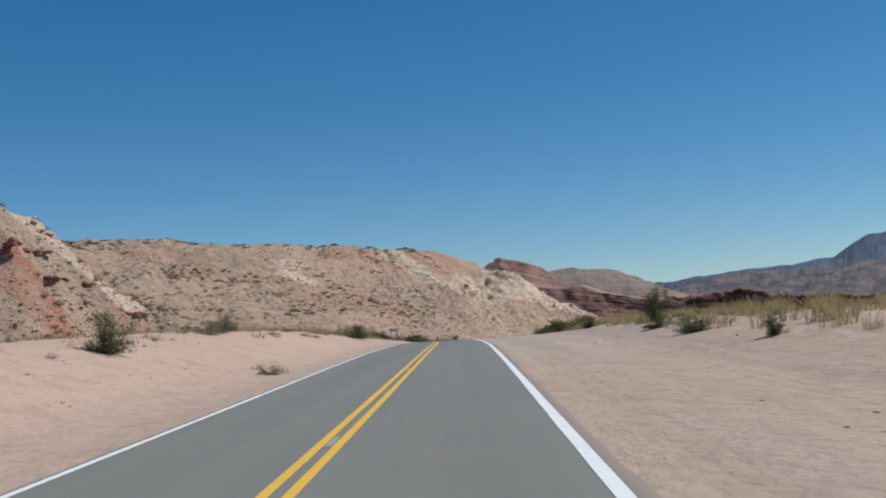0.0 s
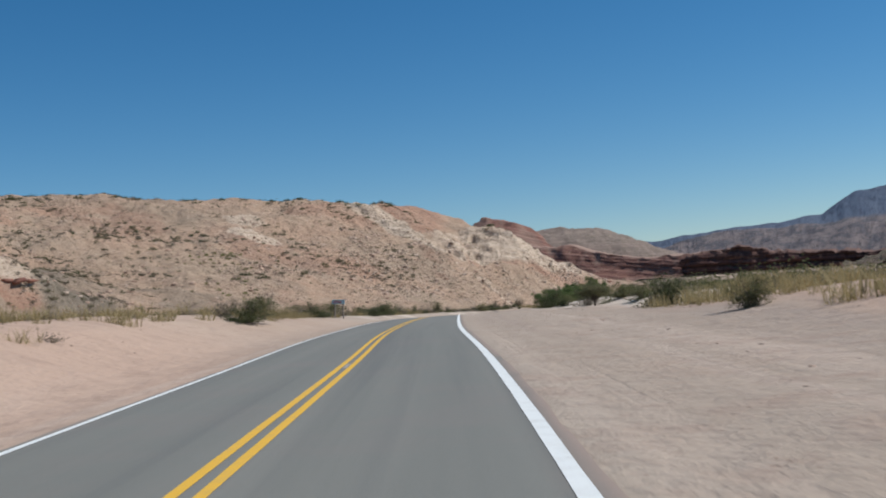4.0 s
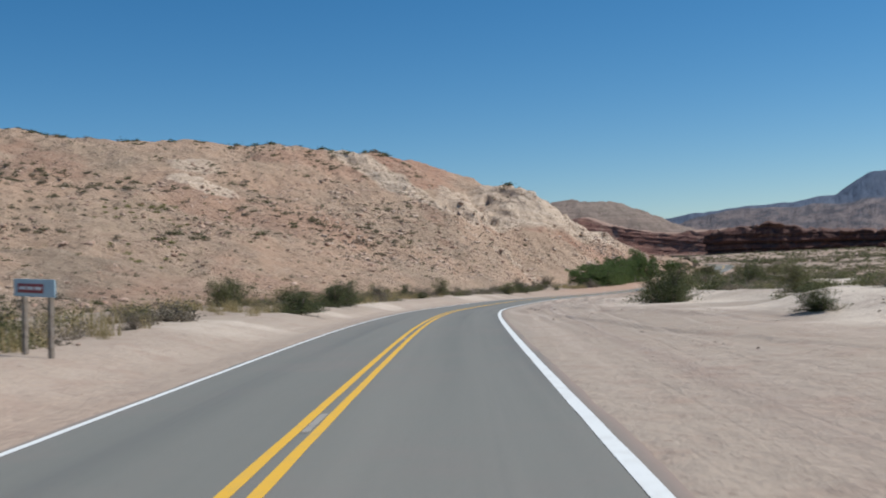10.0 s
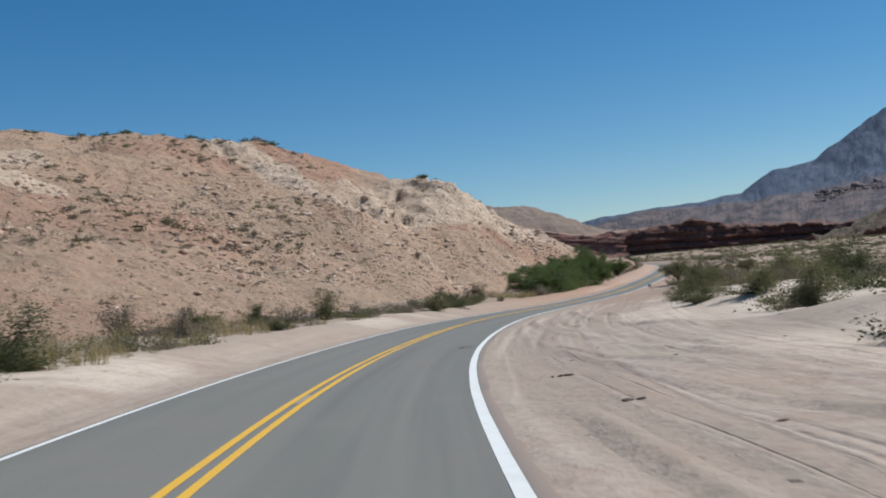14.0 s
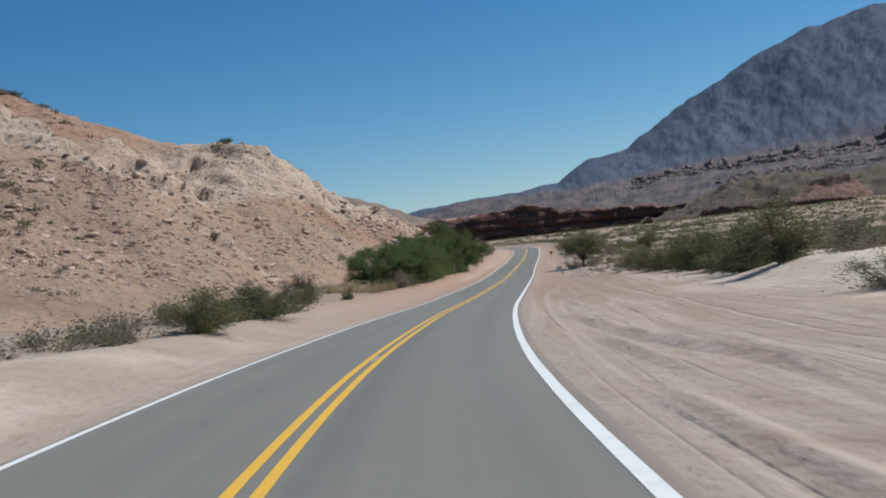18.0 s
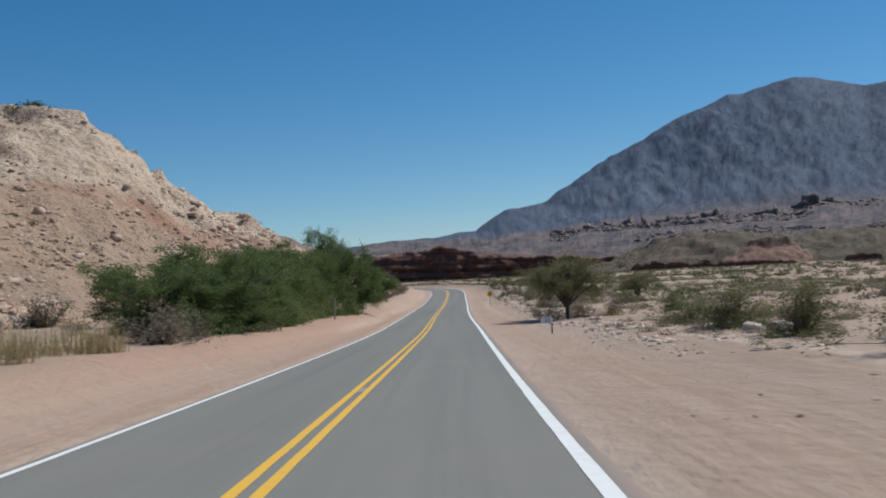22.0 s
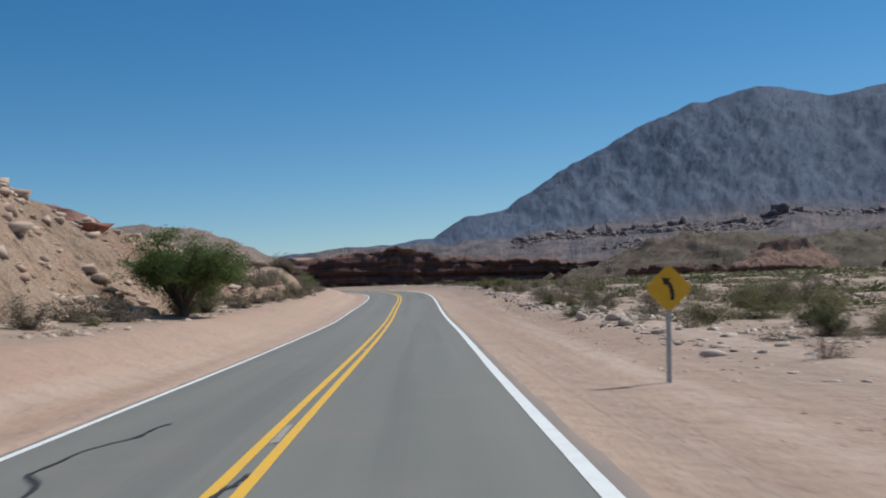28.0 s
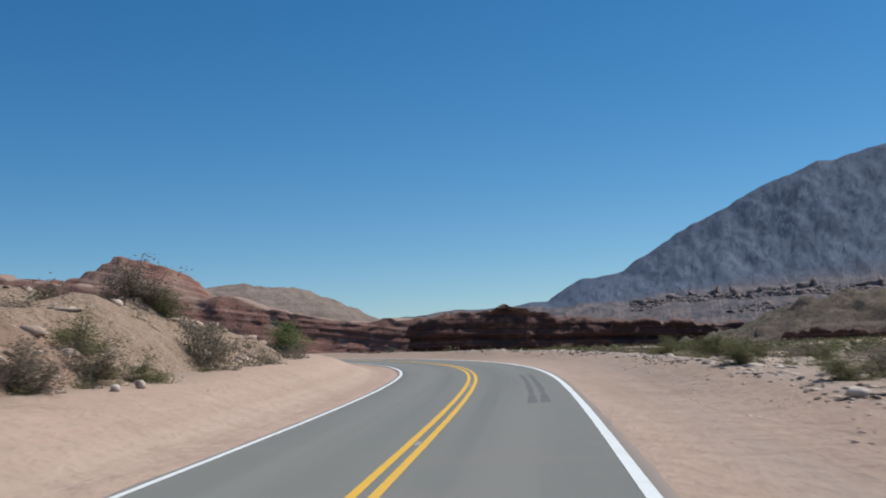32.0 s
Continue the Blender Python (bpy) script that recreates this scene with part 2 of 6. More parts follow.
def hill_height(x, y):
    z, u, rc = hill_form(x, y)
    # the saddle where two crests meet is worn round
    worn = smooth01(-16, -4, x) * smooth01(24, 14, x) * smooth01(500, 485, y) * smooth01(420, 434, y)
    m = worn > 0
    if m.any():
        total = sum(hill_form(x[m] + a, y[m] + b)[0] for a in (-6.0, -2.0, 2.0, 6.0) for b in (-6.0, -2.0, 2.0, 6.0)) / 16
        z[m] += worn[m] * (total - z[m])
    gully = ridged(x / 38 + 0.15 * fbm(x / 20, y / 20, 3), y / 60, 11, 3)
    z += 0.42 * ridged(x / 5.5, y / 5.5, 23, 3, 0.6) * smooth01(0.02, 0.12, u)
    z += (gully * 1.6 + fbm(x / 13, y / 13, 21, 4) * 1.0) * smooth01(0, 0.25, u) * (0.35 + 0.65 * smooth01(1.0, 0.7, u))
    ds, zs, _, _ = poly_dist(x, y, SPUR)
    z = np.maximum(z, ((zs + 3 - 0.62 * ds) + 1.3 * fbm(x / 10, y / 10, 47, 4) + 0.7 * ridged(x / 4.5, y / 4.5, 51, 3) - 1.0) * smooth01(0, 0.15, u))
    # bare pale cliff under the crest, cut by gullies
    cliff, up = cliff_mask(x, y, fbm(x / 9, y / 9, 83, 3))
    cliff = cliff * smooth01(1.0, 0.9, u)
    along_face = 0.75 * x + 0.66 * y
    z += cliff * (0.2 + 1.25 * ridged(along_face / 6.5 + 0.3 * fbm(x / 5, y / 5, 45, 2), up / 40, 43, 3, 0.45))
    z -= cliff * 1.3 * smooth01(0.35, 0.9, ridged(along_face / 13, up / 60, 53, 2))
    # the dark cleft in the pale cliff
    z -= 2.4 * smooth01(1.0, 0.0, ((x - 14.5) / 1.3) ** 2 + ((y - 459) / 4.0) ** 2) + 1.6 * smooth01(1.0, 0.0, ((x - 9) / 1.1) ** 2 + ((y - 456) / 3.5) ** 2)
    zt = z + 0.10 * x + 1.2 * fbm(x / 14, y / 14, 49, 3)
    step = np.floor(zt / 3.1)
    fr = zt / 3.1 - step
    z += cliff * 0.60 * (3.1 * (step + np.where(fr < 0.7, fr * 0.4, 0.28 + (fr - 0.7) * 2.4)) - zt)
    return z, u


def natural_height(x, y):
    s, d, zr = road_sd(x, y)
    a = np.abs(d)
    plain = -1.6 + 7.0 * smooth01(420, 1080, y) + 3.0 * smooth01(260, 60, y)
    w = smooth01(70, 10, a)
    z = zr * w + plain * (1 - w)
    # sand banks on both sides of the first straight
    z += 1.75 * smooth01(4.6, 13, d + 1.2 * fbm(x / 18, y / 18, 31, 2)) * smooth01(150, 95, y)
    z += 0.85 * smooth01(9, 17, -d + 1.5 * fbm(x / 15, y / 15, 33, 2)) * smooth01(125, 90, y)
    # pale sand bank of the wash, beyond the gravel
    z += 0.8 * smooth01(0, 5, -d - 15 + 3 * fbm(x / 22, y / 22, 35, 3)) * smooth01(95, 125, y) * smooth01(330, 290, y)
    z += (0.65 * smooth01(4.4, 8, d) + 0.5 * smooth01(8, 16, d)) * smooth01(95, 140, y)
    z += 0.25 * smooth01(4.2, 8, d) * smooth01(270, 310, y)
    z += 0.45 * smooth01(6.0, 8.6, -d + 0.5 * fbm(x / 4, y / 4, 37, 3)) * smooth01(13.5, 9.5, -d) * smooth01(430, 470, y)
    z -= 0.05 * smooth01(3.7, 4.3, a) * smooth01(9, 4.3, a)
    z += 0.08 * fbm(x / 5, y / 5, 5, 3) * smooth01(4.2, 8, a)
    z += 0.5 * fbm(x / 30, y / 30, 8, 3) * smooth01(14, 40, a)
    return z, s, d


def base_height(x, y):
    """The ground sheet: it dips below the road and its shoulders."""
    z, s, d = natural_height(x, y)
    return z - 0.25 * smooth01(5.0, 4.3, np.abs(d)), s, d


def ground_height(x, y):
    x, y = np.asarray(x, dtype=float), np.asarray(y, dtype=float)
    return base_height(x, y)


def hill_surface(x, y):
    z, s, d = base_height(x, y)
    h, u = hill_height(x, y)
    return z + h - 0.25 + 0.3 * smooth01(0, 0.03, u), u


def height(x, y):
    """Top of the land at one place: the ground, or the hill where it stands."""
    xa, ya = np.array([float(x)]), np.array([float(y)])
    z, u = hill_surface(xa, ya)
    g = ground_height(xa, ya)[0]
    return float(np.maximum(g, z)[0] if u[0] > 0 else g[0])


# ---------------------------------------------------------------- materials


class Mat:
    """Small builder for node materials."""

    def __init__(self, name, rough=0.9, metallic=0.0, spec=0.3):
        self.m = bpy.data.materials.new(name)
        self.m.use_nodes = True
        self.t = self.m.node_tree
        self.bsdf = self.t.nodes["Principled BSDF"]
        self.bsdf.inputs["Roughness"].default_value = rough
        self.bsdf.inputs["Metallic"].default_value = metallic
        self.bsdf.inputs["Specular IOR Level"].default_value = spec
        self.pos = self.t.nodes.new("ShaderNodeNewGeometry").outputs["Position"]

    def put(self, sock, v):
        if isinstance(v, bpy.types.NodeSocket):
            self.t.links.new(v, sock)
        elif isinstance(v, (tuple, list)):
            sock.default_value = (*v, 1) if len(v) == 3 and sock.type == "RGBA" else v
        else:
            sock.default_value = v

    def noise(self, scale, detail=4, rough=0.55, vec=None, stretch=None, distort=0.0):
        v = vec if vec is not None else self.pos
        if stretch:
            n = self.t.nodes.new("ShaderNodeMapping")
            self.put(n.inputs["Vector"], v)
            n.inputs["Scale"].default_value = stretch
            v = n.outputs[0]
        n = self.t.nodes.new("ShaderNodeTexNoise")
        self.put(n.inputs["Vector"], v)
        n.inputs["Scale"].default_value, n.inputs["Detail"].default_value = scale, detail
        n.inputs["Roughness"].default_value, n.inputs["Distortion"].default_value = rough, distort
        return n.outputs["Fac"]

    def cells(self, scale, feature="F1", vec=None):
        n = self.t.nodes.new("ShaderNodeTexVoronoi")
        n.feature = feature
        self.put(n.inputs["Vector"], vec if vec is not None else self.pos)
        n.inputs["Scale"].default_value = scale
        return n.outputs["Distance"], n.outputs["Color"] if "Color" in n.outputs else None

    def attr(self, name):
        n = self.t.nodes.new("ShaderNodeAttribute")
        n.attribute_name = name
        return n.outputs["Fac"]

    def ramp(self, fac, lo, hi):
        """0..1 as fac goes from lo to hi."""
        n = self.t.nodes.new("ShaderNodeMapRange")
        n.clamp = True
        self.put(n.inputs[0], fac)
        n.inputs[1].default_value, n.inputs[2].default_value = lo, hi
        return n.outputs[0]

    def math(self, op, a, b=0.0):
        n = self.t.nodes.new("ShaderNodeMath")
        n.operation = op
        self.put(n.inputs[0], a)
        self.put(n.inputs[1], b)
        return n.outputs[0]

    def mix(self, fac, a, b):
        n = self.t.nodes.new("ShaderNodeMix")
        n.data_type = "RGBA"
        self.put(n.inputs["Factor"], fac)
        self.put(n.inputs[6], a)
        self.put(n.inputs[7], b)
        return n.outputs[2]

    def random(self):
        return self.t.nodes.new("ShaderNodeObjectInfo").outputs["Random"]

    def island(self):
        return self.t.nodes.new("ShaderNodeNewGeometry").outputs["Random Per Island"]

    def vec(self, x, y, z=0.0):
        n = self.t.nodes.new("ShaderNodeCombineXYZ")
        for k, v in enumerate((x, y, z)):
            self.put(n.inputs[k], v)
        return n.outputs[0]

    def bump(self, h, strength=0.5, dist=0.05):
        n = self.t.nodes.new("ShaderNodeBump")
        n.inputs["Strength"].default_value, n.inputs["Distance"].default_value = strength, dist
        self.put(n.inputs["Height"], h)
        if self.bsdf.inputs["Normal"].is_linked:
            self.t.links.new(self.bsdf.inputs["Normal"].links[0].from_socket, n.inputs["Normal"])
        self.t.links.new(n.outputs[0], self.bsdf.inputs["Normal"])

    def color(self, c):
        self.put(self.bsdf.inputs["Base Color"], c)
        return self.m


def sand_material():
    k = Mat("roadside_sand", 0.95, spec=0.15)
    pink, pale, grey, white = (0.424, 0.310, 0.232), (0.474, 0.364, 0.280), (0.392, 0.334, 0.270), (0.66, 0.575, 0.470)
    c = k.mix(k.ramp(k.noise(0.09, 5), 0.35, 0.68), pink, pale)
    c = k.mix(k.attr("rosy"), c, (0.500, 0.350, 0.265))
    c = k.mix(k.math("MULTIPLY", k.attr("grey"), k.ramp(k.noise(0.06, 4), 0.12, 0.45)), c, grey)
    c = k.mix(k.attr("white"), c, white)
    c = k.mix(k.attr("orange"), c, (0.405, 0.262, 0.186))
    c = k.mix(k.attr("tan"), c, (0.320, 0.222, 0.160))
    c = k.mix(k.math("MULTIPLY", k.attr("litter"), k.ramp(k.noise(0.5, 6, 0.7), 0.30, 0.56)), c, (0.275, 0.222, 0.170))
    # wheel ruts: thin wandering lines that follow the road
    near = k.attr("worn")
    sd = k.vec(k.math("MULTIPLY", k.attr("road_s"), 0.022), k.attr("road_d"))
    streak = k.noise(0.42, 3, 0.5, sd, None, 0.5)
    n_a, n_b = k.noise(0.33, 2, 0.45, sd, None, 0.8), k.noise(0.75, 2, 0.5, sd, None, 0.6)
    rut_a = k.ramp(k.math("ABSOLUTE", k.math("SUBTRACT", n_a, 0.5)), 0.045, 0.0)
    rut_b = k.ramp(k.math("ABSOLUTE", k.math("SUBTRACT", n_b, 0.47)), 0.034, 0.0)
    gap = k.ramp(k.noise(0.11, 3), 0.42, 0.58)
    rut = k.math("MULTIPLY", k.math("MAXIMUM", rut_a, k.math("MULTIPLY", rut_b, gap)), k.math("MULTIPLY", near, k.attr("rutted")))
    c = k.mix(k.math("MULTIPLY", near, k.math("MULTIPLY", k.ramp(streak, 0.50, 0.72), 0.85)), c, (0.345, 0.275, 0.226))
    c = k.mix(k.math("MULTIPLY", near, k.math("MULTIPLY", k.ramp(streak, 0.45, 0.28), 0.85)), c, (0.535, 0.430, 0.352))
    crest = k.ramp(k.math("ABSOLUTE", k.math("SUBTRACT", n_a, 0.545)), 0.035, 0.0)
    crest_b = k.ramp(k.math("ABSOLUTE", k.math("SUBTRACT", n_b, 0.56)), 0.035, 0.0)
    crest = k.math("MULTIPLY", k.math("MAXIMUM", crest, crest_b), k.math("MULTIPLY", near, k.attr("rutted")))
    c = k.mix(k.math("MULTIPLY", rut, 0.28), c, (0.31, 0.252, 0.210))
    c = k.mix(k.math("MULTIPLY", crest, 0.55), c, (0.55, 0.465, 0.392))
    # blotches, scattered grit and pebbles
    c = k.mix(k.math("MULTIPLY", k.ramp(k.noise(0.7, 6, 0.65), 0.50, 0.74), 0.65), c, (0.335, 0.238, 0.185))
    c = k.mix(k.math("MULTIPLY", k.ramp(k.noise(3.2, 4, 0.7), 0.55, 0.72), 0.5), c, (0.30, 0.222, 0.176))
    dist, _ = k.cells(5.0)
    c = k.mix(k.math("MULTIPLY", k.ramp(dist, 0.20, 0.10), k.ramp(k.noise(1.3, 3), 0.52, 0.62)), c, (0.20, 0.135, 0.105))
    dust = k.noise(22, 5, 0.7)
    c = k.mix(k.math("MULTIPLY", k.ramp(dust, 0.5, 0.8), 0.45), c, (0.33, 0.235, 0.185))
    k.bump(k.noise(7, 6, 0.7), 0.5, 0.06)
    k.bump(k.math("SUBTRACT", k.math("MULTIPLY", streak, 0.6), k.math("MULTIPLY", rut, 0.6)), 0.6, 0.10)
    k.bump(k.noise(1.1, 6, 0.65), 0.6, 0.32)
    return k.color(c)


def asphalt_material():
    k = Mat("asphalt", 0.82, spec=0.35)
    sd = k.vec(k.math("MULTIPLY", k.attr("road_s"), 0.02), k.attr("road_d"))
    c = k.mix(k.ramp(k.noise(0.8, 4, 0.55, sd), 0.32, 0.68), (0.166, 0.169, 0.147), (0.206, 0.204, 0.176))
    c = k.mix(k.math("MULTIPLY", k.ramp(k.noise(0.35, 5, 0.6), 0.48, 0.72), 0.6), c, (0.215, 0.192, 0.168))
    c = k.mix(k.math("MULTIPLY", k.ramp(k.noise(0.22, 4, 0.6, k.vec(k.math("MULTIPLY", k.attr("road_s"), 0.05), k.math("MULTIPLY", k.attr("road_d"), 3.5))), 0.54, 0.70), 0.5), c, (0.118, 0.119, 0.114))
    c = k.mix(k.attr("dusty"), c, (0.36, 0.265, 0.21))
    speck = k.noise(60, 2, 0.8)
    c = k.mix(k.math("MULTIPLY", k.ramp(speck, 0.55, 0.75), 0.5), c, (0.24, 0.23, 0.22))
    c = k.mix(k.math("MULTIPLY", k.ramp(speck, 0.45, 0.25), 0.5), c, (0.07, 0.07, 0.07))
    k.bump(k.noise(75, 3, 0.7), 0.35, 0.008)
    return k.color(c)


def paint_material(name, col, worn):
    k = Mat(name, 0.7, spec=0.35)
    c = k.mix(k.ramp(k.noise(3.0, 5, 0.65), 0.50, 0.80), col, worn)
    c = k.mix(k.math("MULTIPLY", k.ramp(k.noise(30, 4, 0.7), 0.60, 0.74), 0.7), c, (0.24, 0.22, 0.19))
    k.bump(k.noise(70, 2), 0.25, 0.006)
    return k.color(c)


def hill_material():
    k = Mat("rubble_hillside", 0.95, spec=0.12)
    n1, n2 = k.noise(0.045, 6, 0.6), k.noise(0.35, 6, 0.65)
    c = k.mix(k.ramp(n1, 0.35, 0.66), (0.455, 0.310, 0.216), (0.420, 0.314, 0.224))
    c = k.mix(k.math("MULTIPLY", k.ramp(n2, 0.50, 0.70), 0.55), c, (0.505, 0.382, 0.284))
    c = k.mix(k.math("MULTIPLY", k.ramp(k.noise(0.16, 6, 0.75), 0.52, 0.68), 0.55), c, (0.270, 0.210, 0.146))
    c = k.mix(k.math("MULTIPLY", k.ramp(k.noise(1.6, 5, 0.75), 0.54, 0.70), 0.5), c, (0.245, 0.165, 0.118))
    c = k.mix(k.attr("grey"), c, k.mix(k.ramp(n2, 0.4, 0.65), (0.190, 0.158, 0.118), (0.285, 0.232, 0.175)))
    band = k.noise(1.0, 4, 0.6, k.vec(k.math("MULTIPLY", k.attr("layer"), 9.0), k.math("MULTIPLY", n2, 1.5)))
    redc = k.mix(k.ramp(band, 0.42, 0.60), (0.36, 0.165, 0.108), (0.42, 0.235, 0.165))
    c = k.mix(k.attr("red"), c, redc)
    whitec = k.mix(k.ramp(band, 0.40, 0.62), (0.64, 0.525, 0.405), (0.56, 0.435, 0.325))
    whitec = k.mix(k.math("MULTIPLY", k.ramp(k.math("ABSOLUTE", k.math("SUBTRACT", band, 0.5)), 0.022, 0.0), 0.4), whitec, (0.25, 0.165, 0.12))
    whitec = k.mix(k.math("MULTIPLY", k.ramp(k.noise(0.6, 5, 0.7), 0.56, 0.68), 0.8), whitec, (0.27, 0.18, 0.13))
    c = k.mix(k.attr("white"), c, whitec)
    # loose stones and small dark tufts
    d1, _ = k.cells(0.9)
    c = k.mix(k.math("MULTIPLY", k.ramp(d1, 0.30, 0.18), k.ramp(k.noise(0.22, 3), 0.46, 0.58)), c, (0.185, 0.135, 0.10))
    d2, _ = k.cells(1.7)
    c = k.mix(k.math("MULTIPLY", k.ramp(d2, 0.30, 0.16), k.ramp(k.noise(0.15, 3), 0.50, 0.60)), c, (0.50, 0.385, 0.30))
    k.bump(k.noise(2.2, 6, 0.75), 0.8, 0.5)
    k.bump(k.noise(0.5, 5, 0.65), 0.8, 1.2)
    return k.color(c)


def strata_material(name, cols, scale=1.0, bumpd=1.5, bend=2.2, blot=0.7, scrub=0.0):
    """Layered rock; cols: dark, middle, pale, dust."""
    k = Mat(name, 0.95, spec=0.12)
    n = k.noise(0.05 * scale, 6, 0.65)
    lay = k.noise(1.0, 5, 0.65, k.vec(k.math("MULTIPLY", k.attr("layer"), 1.0), k.math("MULTIPLY", n, bend)))
    c = k.mix(k.ramp(lay, 0.36, 0.58), cols[0], cols[1])
    c = k.mix(k.ramp(lay, 0.60, 0.72), c, cols[2])
    c = k.mix(k.math("MULTIPLY", k.ramp(k.noise(0.09 * scale, 6, 0.7), 0.53, 0.68), blot), c, cols[3])
    c = k.mix(k.attr("top"), c, cols[3])
    streak = k.noise(0.25 * scale, 4, 0.6, None, (1, 1, 0.12))
    c = k.mix(k.math("MULTIPLY", k.ramp(streak, 0.56, 0.72), 0.6), c, cols[0])
    if scrub:
        dots, _ = k.cells(0.30)
        c = k.mix(k.math("MULTIPLY", k.math("MULTIPLY", k.ramp(dots, 0.42, 0.25), k.ramp(k.noise(0.05, 4), 0.40, 0.56)), scrub), c, (0.085, 0.085, 0.055))
    k.bump(k.noise(0.35 * scale, 6, 0.75), 0.9, bumpd)
    return k.color(c)


def mountain_material():
    k = Mat("hazy_mountain_rock", 0.95, spec=0.08)
    face = k.vec(k.attr("face_u"), k.attr("face_v"))
    # blue-grey of the distance haze is mixed into these rock colours
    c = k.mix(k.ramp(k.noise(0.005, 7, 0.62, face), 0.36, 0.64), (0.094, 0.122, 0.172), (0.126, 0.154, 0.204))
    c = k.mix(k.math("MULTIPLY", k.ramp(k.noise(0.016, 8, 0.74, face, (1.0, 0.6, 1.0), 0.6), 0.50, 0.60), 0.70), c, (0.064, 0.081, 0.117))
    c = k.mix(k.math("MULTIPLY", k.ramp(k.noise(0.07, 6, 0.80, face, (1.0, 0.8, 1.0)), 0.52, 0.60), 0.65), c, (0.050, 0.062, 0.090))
    # foot slope: brown rock greyed and blued to stand in for haze
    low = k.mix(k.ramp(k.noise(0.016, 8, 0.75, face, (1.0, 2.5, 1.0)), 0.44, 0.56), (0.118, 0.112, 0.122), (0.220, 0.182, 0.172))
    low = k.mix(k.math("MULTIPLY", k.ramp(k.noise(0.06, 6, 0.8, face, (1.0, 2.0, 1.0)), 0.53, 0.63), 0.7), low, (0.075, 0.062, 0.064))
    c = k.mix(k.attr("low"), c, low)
    k.bump(k.noise(0.04, 8, 0.78, face, (1.0, 0.7, 1.0), 0.5), 0.9, 11)
    return k.color(c)


def leaf_material(name, a, b, dry=None):
    k = Mat(name, 0.75, spec=0.15)
    c = k.mix(k.island(), a, b)
    c = k.mix(k.math("MULTIPLY", k.ramp(k.noise(1.4, 3), 0.42, 0.66), 0.6), c, dry or tuple(0.55 * v for v in a))
    c = k.mix(k.math("MULTIPLY", k.random(), 0.35), c, b)
    k.color(c)
    glow = k.t.nodes.new("ShaderNodeBsdfTranslucent")
    k.put(glow.inputs["Color"], c)
    both = k.t.nodes.new("ShaderNodeMixShader")
    both.inputs[0].default_value = 0.38
    k.t.links.new(k.bsdf.outputs[0], both.inputs[1])
    k.t.links.new(glow.outputs[0], both.inputs[2])
    k.t.links.new(both.outputs[0], k.t.nodes["Material Output"].inputs["Surface"])
    return k.m


def plain_rough(name, a, b, scale=6.0, rough=0.85, metallic=0.0, bumpd=0.01, spec=0.3):
    k = Mat(name, rough, metallic, spec)
    c = k.mix(k.ramp(k.noise(scale, 6, 0.65), 0.38, 0.64), a, b)
    k.bump(k.noise(scale * 4, 5, 0.7), 0.5, bumpd)
    return k.color(c)


M_SAND, M_ASPHALT, M_HILL = sand_material(), asphalt_material(), hill_material()
M_WHITE_LINE = paint_material("white_road_paint", (0.74, 0.76, 0.73), (0.60, 0.60, 0.56))
M_YELLOW_LINE = paint_material("yellow_road_paint", (0.74, 0.43, 0.045), (0.60, 0.38, 0.10))
M_RED_STRATA = strata_material("red_sandstone", ((0.120, 0.060, 0.050), (0.270, 0.142, 0.110), (0.37, 0.235, 0.185), (0.33, 0.235, 0.185)), bend=0.9)
# dark varnish, darkened further to carry the shade on the cliff face
M_BLACK_STRATA = strata_material("shaded_varnished_sandstone", ((0.048, 0.029, 0.027), (0.150, 0.078, 0.063), (0.300, 0.180, 0.145), (0.34, 0.225, 0.18)), bend=0.9, blot=0.4)
M_DOME = strata_material("brown_dome_rock", ((0.190, 0.150, 0.125), (0.260, 0.200, 0.165), (0.31, 0.245, 0.205), (0.24, 0.195, 0.16)), 0.6, scrub=0.6)
M_BADLAND = strata_material("grey_green_badland", ((0.150, 0.118, 0.092), (0.240, 0.188, 0.145), (0.33, 0.255, 0.195), (0.225, 0.195, 0.145)), 2.2, 3.2, scrub=0.55)
M_BUTTE = strata_material("red_brown_butte", ((0.20, 0.120, 0.092), (0.30, 0.20, 0.152), (0.38, 0.28, 0.215), (0.085, 0.056, 0.050)), 2.0, blot=0.12)
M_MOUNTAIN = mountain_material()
M_STONE = plain_rough("pale_stone", (0.38, 0.295, 0.235), (0.60, 0.52, 0.44), 1.6, 0.92, bumpd=0.05)
M_RUBBLE = plain_rough("red_rubble_stone", (0.34, 0.215, 0.155), (0.56, 0.42, 0.325), 0.5, 0.95, bumpd=0.08)
M_CLOD = plain_rough("dark_clod", (0.075, 0.055, 0.045), (0.17, 0.125, 0.10), 2.0, 0.95, bumpd=0.03)
M_SLOPE_STONE = plain_rough("tan_slope_stone", (0.36, 0.255, 0.19), (0.58, 0.465, 0.37), 1.1, 0.93, bumpd=0.05)
M_WOOD = plain_rough("grey_weathered_post", (0.20, 0.165, 0.13), (0.33, 0.285, 0.235), 9.0, 0.9)
M_STEEL = plain_rough("galvanised_steel", (0.35, 0.36, 0.37), (0.48, 0.49, 0.50), 14.0, 0.5, 0.8)
M_BARK = plain_rough("thorn_tree_bark", (0.075, 0.055, 0.042), (0.145, 0.11, 0.085), 7.0, 0.95, bumpd=0.03)
M_TWIG = plain_rough("dry_twig", (0.12, 0.09, 0.07), (0.24, 0.19, 0.15), 8.0, 0.95)
M_LEAF_DARK = leaf_material("dark_green_leaf", (0.072, 0.088, 0.038), (0.128, 0.138, 0.064))
